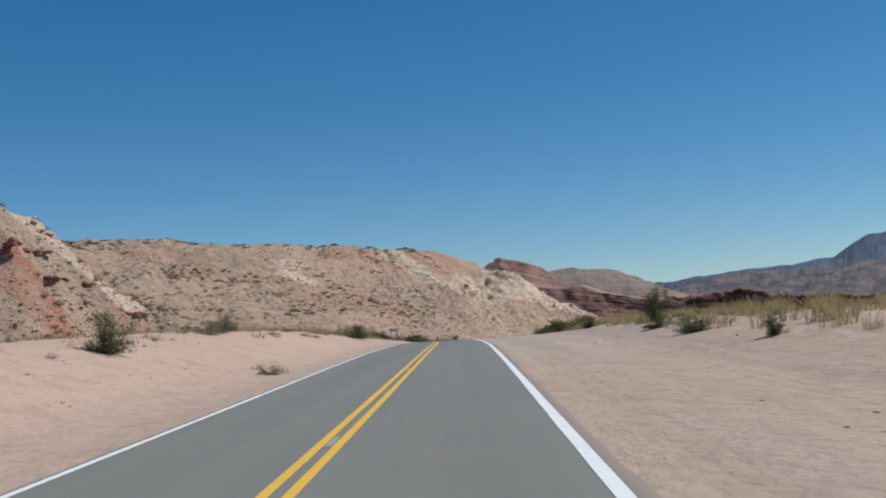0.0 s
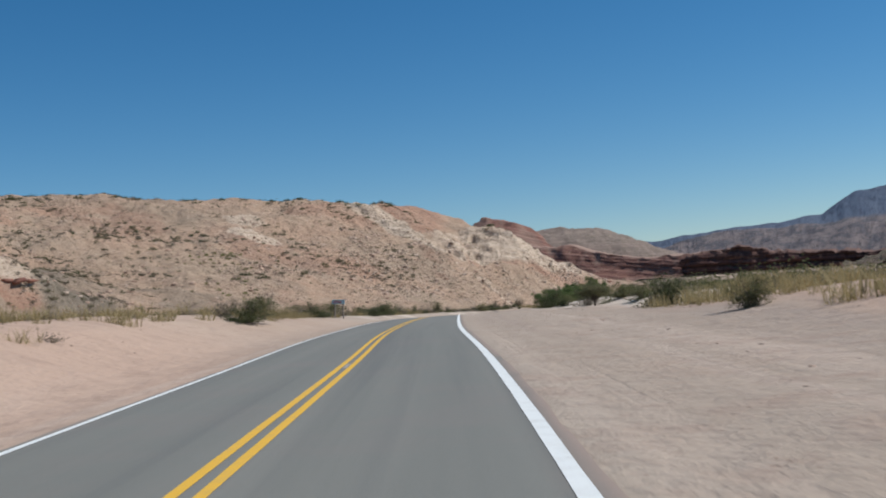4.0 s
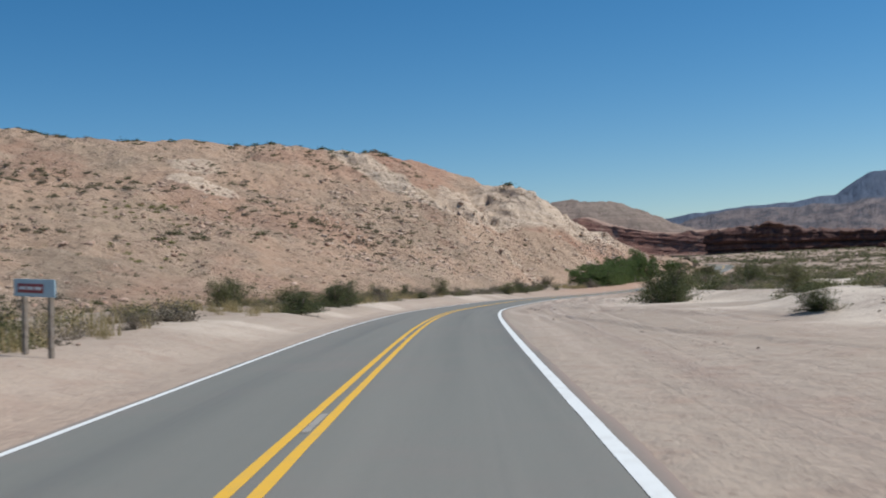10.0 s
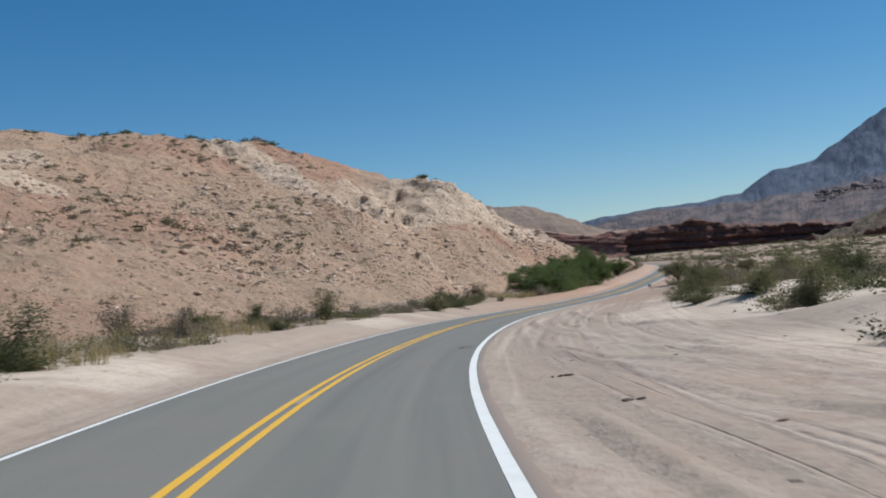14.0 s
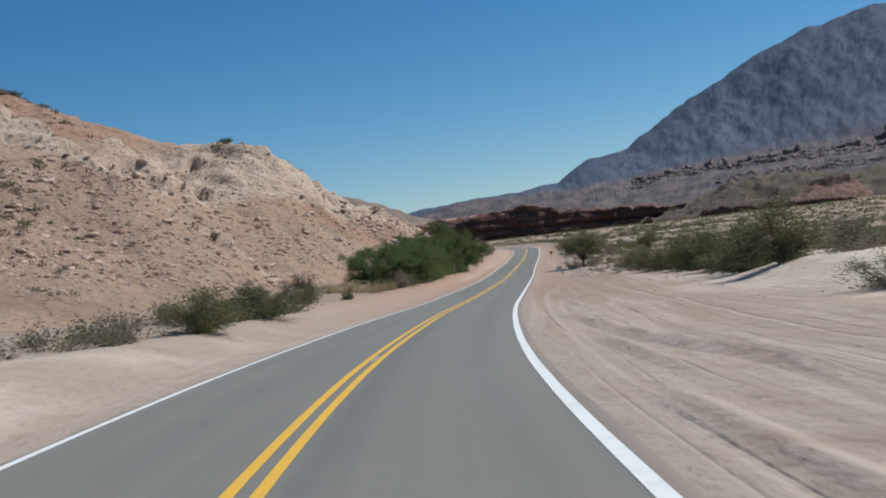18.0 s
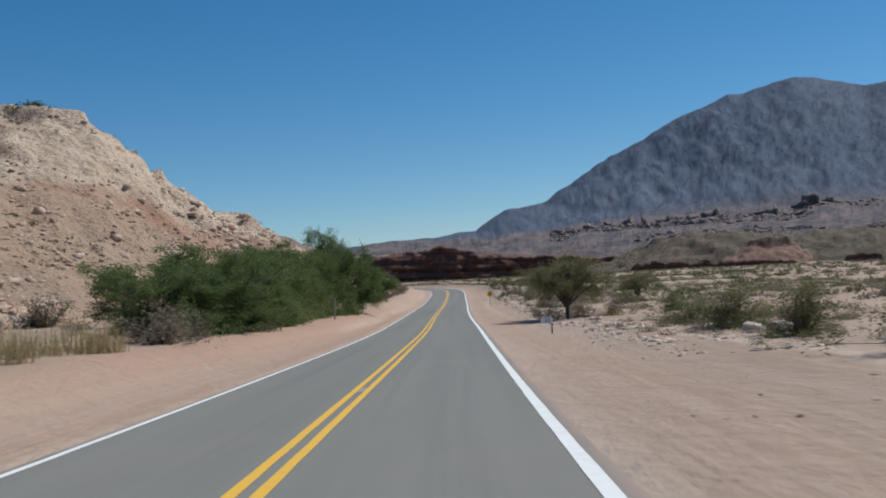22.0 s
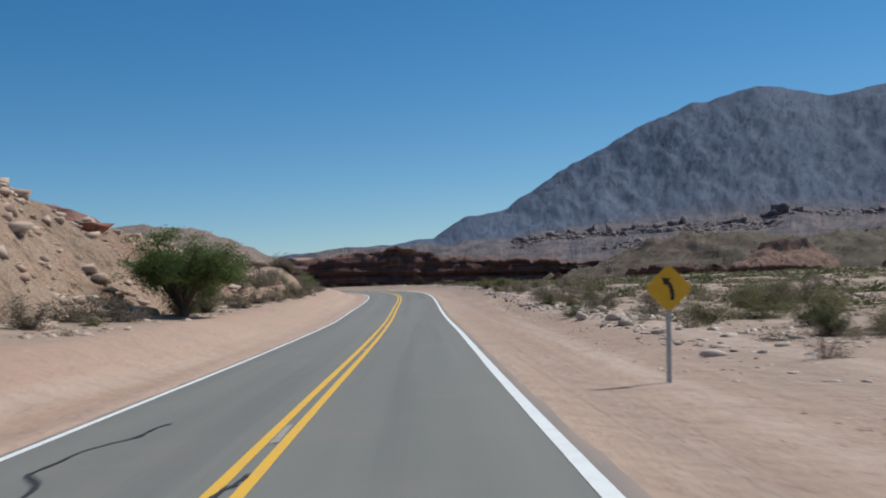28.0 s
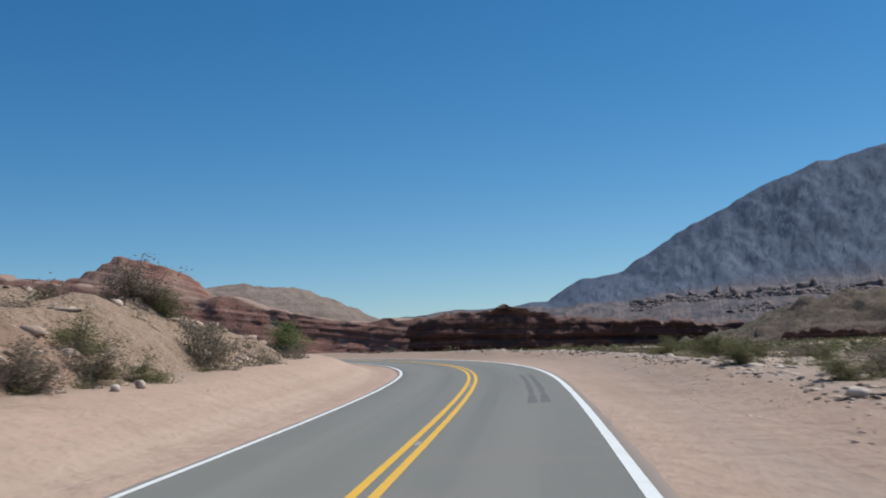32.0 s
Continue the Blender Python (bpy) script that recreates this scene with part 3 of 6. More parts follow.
M_LEAF_GREEN = leaf_material("fresh_green_leaf", (0.110, 0.165, 0.055), (0.185, 0.240, 0.090))
M_LEAF_GROVE = leaf_material("grove_green_leaf", (0.094, 0.146, 0.048), (0.168, 0.222, 0.082))
M_LEAF_ACACIA = leaf_material("acacia_leaf", (0.168, 0.168, 0.082), (0.245, 0.235, 0.125))
M_LEAF_HILL = leaf_material("hillside_leaf", (0.150, 0.138, 0.085), (0.225, 0.205, 0.130))
M_LEAF_YELLOW = leaf_material("yellow_green_leaf", (0.215, 0.215, 0.080), (0.300, 0.285, 0.130))
M_LEAF_OLIVE = leaf_material("olive_leaf", (0.132, 0.136, 0.060), (0.205, 0.196, 0.096))
M_LEAF_GREY = leaf_material("grey_dry_leaf", (0.175, 0.150, 0.110), (0.255, 0.215, 0.160))
M_GRASS = leaf_material("dry_yellow_grass", (0.30, 0.235, 0.11), (0.44, 0.36, 0.19), (0.24, 0.20, 0.10))
M_CRACK = plain_rough("bitumen_crack_filler", (0.022, 0.022, 0.022), (0.045, 0.043, 0.04), 9.0, 0.6)

# ---------------------------------------------------------------- ground and road


def growing(start, stop, step, rate):
    out, v = [], start
    while abs(v - start) < abs(stop - start):
        v += step
        step *= rate
        out.append(v)
    return np.array(out)


def ground_marks(me, X, Y, S, D):
    """Where the sand is grey, white, orange, rutted or littered, as attributes."""
    N1, N2 = fbm(X / 25, Y / 25, 61, 3), fbm(X / 9, Y / 9, 63, 3)
    attribute(me, "road_s", S)
    attribute(me, "road_d", D)
    attribute(me, "grey", np.maximum(smooth01(105, 175, Y) * smooth01(330, 290, Y) * np.where(D < 0, 1.0, 0.75), 0.8 * (0.2 + 0.8 * smooth01(25, 65, Y)) * smooth01(345, 310, Y) * smooth01(9.5, 7.0, np.abs(D + 4) + 1.5 * N2) * np.where(D < 0, 1.0, 0.35)))
    wash = smooth01(12.0 - 2.2 * smooth01(185, 205, Y), 15 - 3.4 * smooth01(185, 205, Y), -D + 2.0 * N2) * smooth01(100, 128, Y) * smooth01(-0.5, 0.05, N1 + 0.25 * smooth01(300, 120, Y)) * smooth01(345, 300, Y)
    pale = smooth01(4.2, 6.0, D) * smooth01(13, 9, D) * smooth01(-0.1, 0.3, N2) * smooth01(150, 180, Y) * smooth01(300, 280, Y)
    wash = wash * smooth01(95, 55, -D)
    attribute(me, "white", np.clip(wash + 0.7 * pale + 0.4 * smooth01(0.05, 0.4, N1) * smooth01(10, 16, -D) * smooth01(95, 55, -D) * smooth01(300, 380, Y), 0, 0.9))
    attribute(me, "orange", 0.9 * smooth01(3.6, 4.4, D) * smooth01(11, 7.5, D) * smooth01(300, 345, Y) * smooth01(470, 420, Y))
    attribute(me, "tan", smooth01(3.5, 4.6, np.abs(D)) * smooth01(16, 11, np.abs(D)) * np.where(D < 0, 0.36 * smooth01(230, 330, Y) + 0.12, 0.30 * smooth01(230, 300, Y)) * (1 + 0.5 * N1))
    attribute(me, "rosy", np.maximum(smooth01(330, 380, Y) * smooth01(14, 9, np.abs(D)) * np.where(D < 0, 0.4, 1.0), smooth01(118, 85, Y) * smooth01(5.0, 9.5, np.where(D < 0, -D, D + 3) + 1.2 * N2) * 0.85) * 0.8)
    attribute(me, "litter", smooth01(5.6, 9.0, -D + 0.8 * N2) * smooth01(300, 345, Y) * (0.6 + 0.3 * N1) + 0.8 * smooth01(8.0, 10.0, D + N2) * smooth01(110, 150, Y))
    attribute(me, "rutted", 0.25 + 0.75 * smooth01(150, 185, Y) * smooth01(330, 290, Y) * np.where(D < 0, 1, 0.25))
    attribute(me, "worn", smooth01(3.6, 4.2, np.abs(D)) * np.where(D < 0, smooth01(19, 12, -D), smooth01(8, 4.5, D)) * 0.85)


gx = np.r_[growing(-32, -3500, -0.8, 1.09)[::-1], np.arange(-32, 132, 1.2), growing(132, 4500, 0.8, 1.09)]
gy = np.r_[growing(-12, -1500, -1.0, 1.25)[::-1], np.arange(-12, 640, 1.2), growing(640, 5200, 0.9, 1.06)]
X, Y = np.meshgrid(gx, gy, indexing="ij")
Z, S, D = ground_height(X, Y)
me = mesh_from("ground", np.stack([X.ravel(), Y.ravel(), Z.ravel()], 1), grid_faces(len(gx), len(gy)), True)
ground_marks(me, X, Y, S, D)
tagged(obj("ground", me, M_SAND), "pink and grey desert sand with wheel tracks and pebbles", "ground", kind="structure")


def ribbon(name, s, d0, d1, lift, mat, wob=0.0, cols=2, seed=0, dust=None, crown=0.02):
    """A strip along the road between two side distances."""
    vs, dd = [], []
    for j in range(cols):
        d = d0 + (d1 - d0) * j / (cols - 1)
        if wob and j in (0, cols - 1):
            d = d + wob * fbm(s / 1.7, s * 0 + seed + j * 9, 70 + seed, 4)
        else:
            d = d + 0 * s
        x, y, z = road_at(s, d, lift)
        vs.append(np.stack([x, y, z], 1))
        dd.append(d)
    n = len(s)
    me = mesh_from(name, np.vstack(vs), grid_faces(cols, n)[:, ::-1], True)
    attribute(me, "road_s", np.tile(s, cols))
    attribute(me, "road_d", np.concatenate(dd))
    if dust is not None:
        attribute(me, "dusty", np.concatenate([dust(d, s) for d in dd]))
    return obj(name, me, mat)


def edge_dust(d, s):
    a = np.abs(d)
    return smooth01(3.40, 3.66, a + 0.10 * fbm(s / 2.5, d * 3, 77, 3)) * 0.9


run = np.arange(0.0, LINE_S[-1] - 1, 0.5)
tagged(ribbon("road", run, -3.64, 3.54, 0.0, M_ASPHALT, 0.03, 27, 1, edge_dust), "grey two-lane asphalt road with sandy edges", "road", kind="structure")
for side in (-1, 1):
    cols = np.array([3.45, 3.56, 3.75, 4.05, 4.4, 4.8, 5.2, 5.7, 6.4, 7.2])
    SS, DD = np.meshgrid(run, cols * side)
    X, Y, ZR = road_at(SS, DD)
    Z = natural_height(X, Y)[0]
    Z[:2] = ZR[:2] - 0.02
    Z[2] = np.minimum(Z[2], ZR[2] - 0.01)
    Z[3:-1] += 0.012
    Z[-1] -= 0.03
    fc = grid_faces(len(cols), len(run))
    me = mesh_from("road_shoulder", np.stack([X.ravel(), Y.ravel(), Z.ravel()], 1), fc if side < 0 else fc[:, ::-1], True)
    ground_marks(me, X, Y, SS, DD)
    tagged(obj("road_shoulder", me, M_SAND), "sandy road shoulder beside the asphalt", "road shoulder", kind="structure")
for nm, d0, d1, mat, lab in (("edge_line", -3.455, -3.275, M_WHITE_LINE, "white painted edge line on the asphalt"),
                             ("edge_line", 3.28, 3.41, M_WHITE_LINE, "thin white painted edge line on the asphalt"),
                             ("centre_line", -0.215, -0.075, M_YELLOW_LINE, "yellow line of the double centre marking"),
                             ("centre_line", 0.075, 0.215, M_YELLOW_LINE, "yellow line of the double centre marking")):
    tagged(ribbon(nm, run, d0, d1, 0.006, mat, 0.004, 2, 3), lab, "road marking", kind="structure")

# ---------------------------------------------------------------- sand ridges thrown up by wheels beside the bend


def sand_ridge(places, width, tall, seed):
    """A low ridge of sand along a track that leaves the road: run as y, distance to the right."""
    p = np.array(places, dtype=float)
    t = np.linspace(0, len(p) - 1, 150)
    k = np.arange(len(p))
    way, off = eased_row(np.interp(t, k, p[:, 0])), eased_row(np.interp(t, k, p[:, 1]))
    runs = np.interp(way, LINE[:, 1], LINE_S)
    off = off + 0.22 * fbm(t * 1.3, t * 0 + seed, 500 + seed, 3)
    high = 0.75 * tall * np.clip(0.55 + 0.8 * fbm(t * 2.1, t * 0 + 4, 520 + seed, 3), 0.1, 1.5) * smooth01(0, 0.35, t) * smooth01(len(p) - 1, len(p) - 1.4, t)
    vs, ss, ds = [], [], []
    for c, h in ((-1.3, -0.05), (-0.7, 0.25), (-0.25, 0.85), (0.0, 1.0), (0.3, 0.7), (0.75, 0.2), (1.4, -0.05)):
        d = off + c * width
        x, y, _ = road_at(runs, d)
        z = natural_height(x, y)[0] + 0.012 + h * high - 0.03 * (h < 0)
        vs.append(np.stack([x, y, z], 1))
        ss.append(runs)
        ds.append(d)
    me = mesh_from("sand_ridge", np.vstack(vs), grid_faces(7, len(t)), True)
    V = np.vstack(vs)
    ground_marks(me, V[:, 0], V[:, 1], np.concatenate(ss), np.concatenate(ds))
    tagged(obj("sand_ridge", me, M_SAND), "low ridge of sand beside a wheel track", "sand ridge", kind="structure")


def eased_row(v):
    q = np.r_[np.full(15, v[0]), v, np.full(15, v[-1])]
    return np.convolve(q, np.hanning(33)[1:-1] / np.hanning(33)[1:-1].sum(), "valid")


for n, (tall, width, way) in enumerate((
        (0.15, 0.42, ((262, -4.4), (245, -5.2), (228, -7.0), (212, -9.5), (196, -12.5), (180, -16.0))),
        (0.10, 0.35, ((258, -5.2), (240, -6.6), (224, -9.0), (208, -12.0), (194, -16.0))),
        (0.12, 0.40, ((250, -4.3), (232, -5.0), (214, -6.4), (198, -8.2), (182, -10.0), (165, -12.0))),
        (0.09, 0.30, ((240, -4.6), (220, -5.6), (203, -7.4), (188, -9.4), (172, -11.5))),
        (0.16, 0.45, ((287, -5.0), (270, -6.0), (255, -7.5), (240, -9.5), (226, -12.5))),
        (0.10, 0.32, ((300, -5.5), (280, -6.8), (262, -8.6), (246, -11.0))),
        (0.09, 0.35, ((205, -4.6), (190, -5.4), (172, -7.0), (155, -9.0), (140, -12.0))),
        (0.08, 0.30, ((254, -4.6), (243, -4.9), (236, -5.6), (228, -5.8))),
        (0.10, 0.34, ((272, -5.2), (258, -5.8), (248, -6.7), (241, -7.2))),
        (0.08, 0.28, ((228, -5.0), (212, -7.8), (200, -10.4), (188, -13.5))))):
    sand_ridge(way, width, tall, n)

# ---------------------------------------------------------------- the rubble hill
hx, hy = np.arange(-330, 106, 0.75), np.arange(110, 612, 0.75)
X, Y = np.meshgrid(hx, hy, indexing="ij")
Z, U = hill_surface(X, Y)
DC, ZC, RC, _ = poly_dist(X, Y, CREST)
keep = (U > 0) & ((DC < 30) | (Y < np.interp(X, [c[0] for c in CREST[:5]], [c[1] for c in CREST[:5]]) + 8) | (X > -20))
grow = keep.copy()
grow[1:] |= keep[:-1]
grow[:-1] |= keep[1:]
grow[:, 1:] |= keep[:, :-1]
grow[:, :-1] |= keep[:, 1:]
F = grid_faces(len(hx), len(hy))
F = F[grow.ravel()[F].all(1)]
used = np.unique(F)
remap = np.full(X.size, -1)
remap[used] = np.arange(len(used))
V = np.stack([X.ravel(), Y.ravel(), Z.ravel()], 1)[used]
me = mesh_from("hill", V, remap[F], True)
pick = lambda a: a.ravel()[used]
N1, N2 = fbm(X / 30, Y / 30, 81, 4), fbm(X / 11, Y / 11, 83, 4)
band, UP = cliff_mask(X, Y, fbm(X / 9, Y / 9, 83, 3))
crown = smooth01(0.99, 0.94, U + 0.02 * N2)
DS, _, _, _ = poly_dist(X, Y, SPUR)
spur = smooth01(3.0, 1.6, DS + 1.0 * N2) * smooth01(-60, -66, X) * smooth01(-112, -95, X)
patch = smooth01(1.0, 0.75, ((X + 50) / 8.5) ** 2 + ((Y - 371) / 6) ** 2 + 0.35 * N2) + 0.7 * smooth01(1.0, 0.5, ((X + 56) / 6) ** 2 + ((Y - 391) / 6) ** 2 + 0.9 * N2)
dry = smooth01(0.05, 0.5, fbm(X / 6, Y / 6, 95, 3)) * smooth01(0.35, 0.05, U) * smooth01(310, 290, Y) * smooth01(-20, -35, X) * 0.6
attribute(me, "white", pick(np.clip(band * crown * (0.85 + 0.35 * N2) + 0.75 * spur + patch + dry * 0.3, 0, 1)))
outcrop = smooth01(1.0, 0.7, ((X + 78) / 8) ** 2 + ((Y - 206) / 4.0) ** 2 + 0.4 * N2) + 0.6 * smooth01(1.0, 0.6, ((X + 66) / 5) ** 2 + ((Y - 226) / 5) ** 2 + 0.6 * N2)
attribute(me, "red", pick(np.clip(0.95 * outcrop + smooth01(0.1, 0.5, N1 + 0.4 * N2 - 0.25) * 0.3 * smooth01(0.97, 0.9, U) + 0.4 * smooth01(-3.4, -1.6, UP) * smooth01(0.8, -0.4, UP) * smooth01(4, 12, X) * smooth01(50, 40, X) * smooth01(-0.4, 0.2, N2) + 0.45 * smooth01(8, 12, UP) * smooth01(-20, -12, X) * smooth01(8, 0, X) * (U > 0.6), 0, 1) * (1 - 0.7 * band)))
attribute(me, "grey", pick(np.clip(smooth01(330, 250, Y) * smooth01(-28, -60, X) * smooth01(-0.5, 0.2, N1) * (1 - np.clip(outcrop, 0, 1)) + 0.3 * smooth01(0.1, 0.4, N2), 0, 1)))
attribute(me, "layer", pick(Z * 0.28 + X * 0.06 + 0.3 * N2))
tagged(obj("hill", me, M_HILL), "steep pink rubble hill with pale gullied cliffs", "hill", kind="structure")

# ---------------------------------------------------------------- distant rock


def strata_wall(name, line, rows, mat, seed, back=60.0, batter=0.25, amp=2.2, step=2.5, talus=9.0, rise=0.05, label="", category="cliff", dip=0.0, bed=2.6, cap=0.9, jag=1.0, chip=0.0, gaps=0.0):
    """A long layered cliff. line: x, y, foot height, top height. It faces the side to the right of the line."""
    pts = np.array(line, dtype=float)
    runs = np.r_[0, np.cumsum(np.linalg.norm(np.diff(pts[:, :2], axis=0), axis=1))]
    s = np.arange(0, runs[-1], step)
    px, py, z0, z1 = (np.interp(s, runs, pts[:, k]) for k in range(4))
    tx, ty = np.gradient(px), np.gradient(py)
    ln = np.hypot(tx, ty)
    nx, ny = ty / ln, -tx / ln
    z1 = z1 + jag * 1.6 * fbm(s / 22, s * 0 + seed, seed, 4) + jag * 1.1 * np.round(1.5 * vnoise(s / 9, s * 0, seed + 5))
    z1 = z1 + chip * np.round(1.8 * vnoise(s / 4.3, s * 0 + 3, seed + 7)) + 0.5 * chip * np.round(1.6 * vnoise(s / 1.9, s * 0 + 5, seed + 8))
    z1 = z0 + (z1 - z0) * (1 - gaps * smooth01(0.05, 0.35, vnoise(s / 24, s * 0 + 9, seed + 15)))
    joint = 0.9 * np.round(1.6 * vnoise(s / 8.5, s * 0 + 2, seed + 11)) + 0.5 * np.round(1.6 * vnoise(s / 3.1, s * 0 + 4, seed + 12))
    vs, lay, top = [], [], []
    foot = talus * (0.7 + 0.5 * np.abs(fbm(s / 15, s * 0, seed + 9, 3)))
    vs.append(np.stack([px + nx * foot, py + ny * foot, z0 - 2.5], 1))
    lay.append(z0 * 0 - 1), top.append(s * 0 + 0.6)
    for k in range(rows + 1):
        f = k / rows
        zk = z0 + f * (z1 - z0)
        level = (zk + dip * s + 0.5 * fbm(s / 40, s * 0, seed + 40, 2)) / bed
        ledge = 2 * hash2(np.floor(level), level * 0, seed) - 1
        out = ledge * amp * 0.8 + amp * 0.5 * fbm(s / 7, s * 0 + 0.15 * k, seed + 20, 4) + amp * 0.9 * ridged(s / 26, s * 0 + k * 0.03, seed + 30, 3) - batter * f * (z1 - z0)
        out = out + talus * 0.35 * (1 - f) ** 3 + chip * joint
        vs.append(np.stack([px + nx * out, py + ny * out, zk], 1))
        lay.append(level * 1.3)
        top.append(s * 0 + (0.25 if f > 0.93 else 0.0))
    last = vs[-1]
    for j, b in enumerate((2.0, 6.0, 14.0, back * 0.5, back)):
        wob = 1.0 * fbm(s / 12, s * 0 + b, seed + 50, 3)
        vs.append(np.stack([last[:, 0] - nx * b, last[:, 1] - ny * b, last[:, 2] + rise * b + wob - (8 if b == back else 0)], 1))
        lay.append(s * 0 + rows * 0.42 + 1)
        top.append(s * 0 + cap)
    me = mesh_from(name, np.vstack(vs), grid_faces(len(vs), len(s)), False)
    attribute(me, "layer", np.concatenate(lay))
    attribute(me, "top", np.concatenate(top))
    return tagged(obj(name, me, mat), label, category, kind="structure")


def mound(name, x0, x1, y0, y1, step, fn, mat, label, category="hill", dip=(0.0, 0.0), lscale=0.3, smooth=True):
    """A heightfield landform; cells below its foot are left out."""
    xs, ys = np.arange(x0, x1, step), np.arange(y0, y1, step)
    X, Y = np.meshgrid(xs, ys, indexing="ij")
    Z, T = fn(X, Y)
    base = ground_height(X, Y)[0] - 1.5
    keep = Z > base - 4
    F = grid_faces(len(xs), len(ys))
    F = F[keep.ravel()[F].any(1)]
    used = np.unique(F)
    remap = np.full(X.size, -1)
    remap[used] = np.arange(len(used))
    Zc = np.maximum(Z, base - 2)
    me = mesh_from(name, np.stack([X.ravel(), Y.ravel(), Zc.ravel()], 1)[used], remap[F], smooth)
    attribute(me, "layer", ((Zc - dip[0] * X - dip[1] * Y) * lscale).ravel()[used])
    attribute(me, "top", T.ravel()[used])
    return tagged(obj(name, me, mat), label, category, kind="structure")


def terrace(z, h, sharp=0.75):
    k = np.floor(z / h)
    f = z / h - k
    return h * (k + np.where(f < sharp, f * 0.35, 0.35 * sharp + (f - sharp) * (1 - 0.35 * sharp) / (1 - sharp)))


def red_peak(x, y):
    e = np.interp(x, [-260, -120, -19, 30, 52, 67, 99, 131, 144, 170, 230], [60, 78, 85, 87, 93, 103, 96, 82, 62, 50, 20])
    z = e * np.clip(1 - np.abs(y - 1450) / 170, 0, 1) ** 0.8
    z += 3.5 * fbm(x / 26, y / 26, 101, 4)
    tilt = z + 0.28 * x
    z = terrace(tilt + 1.5 * fbm(x / 40, y / 40, 103, 2), 9.0) - 0.28 * x
    return z, smooth01(0.0, 0.5, fbm(x / 50, y / 50, 105, 3)) * 0.5


def dome(x, y):
    e = np.interp(x, [-100, 60, 130, 188, 259, 300, 335, 380], [60, 82, 88, 92, 84, 66, 48, 20])
    z = e * np.sqrt(np.clip(1 - ((y - 1720) / 190) ** 2, 0, 1))
    return z + 2.0 * fbm(x / 35, y / 35, 111, 5, 0.6) + 1.6 * ridged(x / 14, y / 30, 113, 4, 0.6), 0.4 * smooth01(-0.2, 0.4, fbm(x / 60, y / 60, 115, 3))


def badland(x, y):
    lx = (x - 330) * 0.86 - (y - 980) * 0.5
    ly = (x - 330) * 0.5 + (y - 980) * 0.86
    e = np.interp(lx, [-25, 20, 45, 65, 95, 125, 150, 172, 190, 330, 520, 800], [2, 8, 17, 25, 28, 24, 21, 24, 22, 30, 34, 30])
    z = e * np.clip((ly + 40) / 60, 0, 1) ** 0.7 * smooth01(260, 120, ly) + 3.0 * ridged(x / 15 + 3.3, y / 15 + 1.7, 151, 4, 0.5) + 1.8 * fbm(x / 7, y / 7, 123, 4, 0.6) - 2 - 14 * smooth01(-28, -46, ly) - 14 * smooth01(-10, -45, lx)
    return z, 0.7 * smooth01(-0.1, 0.4, fbm(x / 45, y / 45, 125, 3))


def red_butte(x, y):
    r = np.sqrt(((x - 441) / 34) ** 2 + ((y - 908) / 24) ** 2) + 0.10 * fbm(x / 9, y / 9, 131, 4)
    z = np.where(r < 0.42, 15.5 + 3.6 * smooth01(0.42, 0.36, r), 15.5 - 13.0 * np.maximum(r - 0.42, 0)) + 1.3 * fbm(x / 5, y / 5, 133, 4) + 1.2 * ridged(x / 9, y / 9, 135, 3)
    return z, smooth01(0.50, 0.44, r) * smooth01(-0.9, -0.2, fbm(x / 6, y / 6, 137, 3))


strata_wall("red_cliff", [(-170, 1195, 8, 95), (20, 1170, 8, 60), (74, 1160, 9, 52), (127, 1150, 10, 45), (155, 1143, 10, 36), (192, 1135, 10, 28), (215, 1120, 9, 27), (238, 1105, 8, 27)], 34, M_RED_STRATA, 211, 80, 0.9, 2.6, dip=0.15, bed=3.4, label="tilted bands of dark red layered sandstone")
# cliff and low ledge share the rock with shade in its colour
strata_wall("dark_cliff", [(228, 1092, 8, 24), (240, 1072, 7, 28), (272, 1062, 7, 28), (300, 1054, 7, 26), (330, 1046, 6, 20), (352, 1036, 6, 18), (380, 1022, 5, 15.5), (420, 1002, 5, 12)], 30, M_BLACK_STRATA, 223, 70, 0.10, 2.7, 1.0, talus=4.0, dip=0.03, bed=2.0, jag=1.0, chip=0.6, cap=0.35, label="varnished sandstone cliff with its shade painted into the dark colour")
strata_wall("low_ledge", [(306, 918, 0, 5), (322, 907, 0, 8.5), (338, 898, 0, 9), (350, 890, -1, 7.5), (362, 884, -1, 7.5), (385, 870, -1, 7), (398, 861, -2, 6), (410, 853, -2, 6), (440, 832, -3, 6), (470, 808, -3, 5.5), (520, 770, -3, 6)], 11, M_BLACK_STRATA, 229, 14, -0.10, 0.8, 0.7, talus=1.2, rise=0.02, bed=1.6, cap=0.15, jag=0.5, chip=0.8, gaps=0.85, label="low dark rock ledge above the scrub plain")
mound("red_peak", -260, 232, 1290, 1600, 3.0, red_peak, M_RED_STRATA, "red sandstone peak with tilted ledges", dip=(-0.28, 0.0), smooth=False)
mound("brown_dome", -100, 382, 1540, 1860, 3.6, dome, M_DOME, "rounded brown hill behind the red peak")
mound("grey_badland", 250, 1000, 700, 1300, 2.8, badland, M_BADLAND, "grey-green eroded badland slopes with gullies")
mound("red_butte", 392, 492, 866, 950, 1.4, red_butte, M_BUTTE, "small red-brown butte on the badland", smooth=False)

# far mountain: a face that climbs away to its skyline
SKY_AZ = [-30, 0, 8, 11, 16, 20, 21.6, 23.9, 26.4, 29.8, 32.6, 33.4, 34.2, 35.6, 36.6, 37.6, 38.8, 40, 42.5, 46, 52, 62, 80, 100]
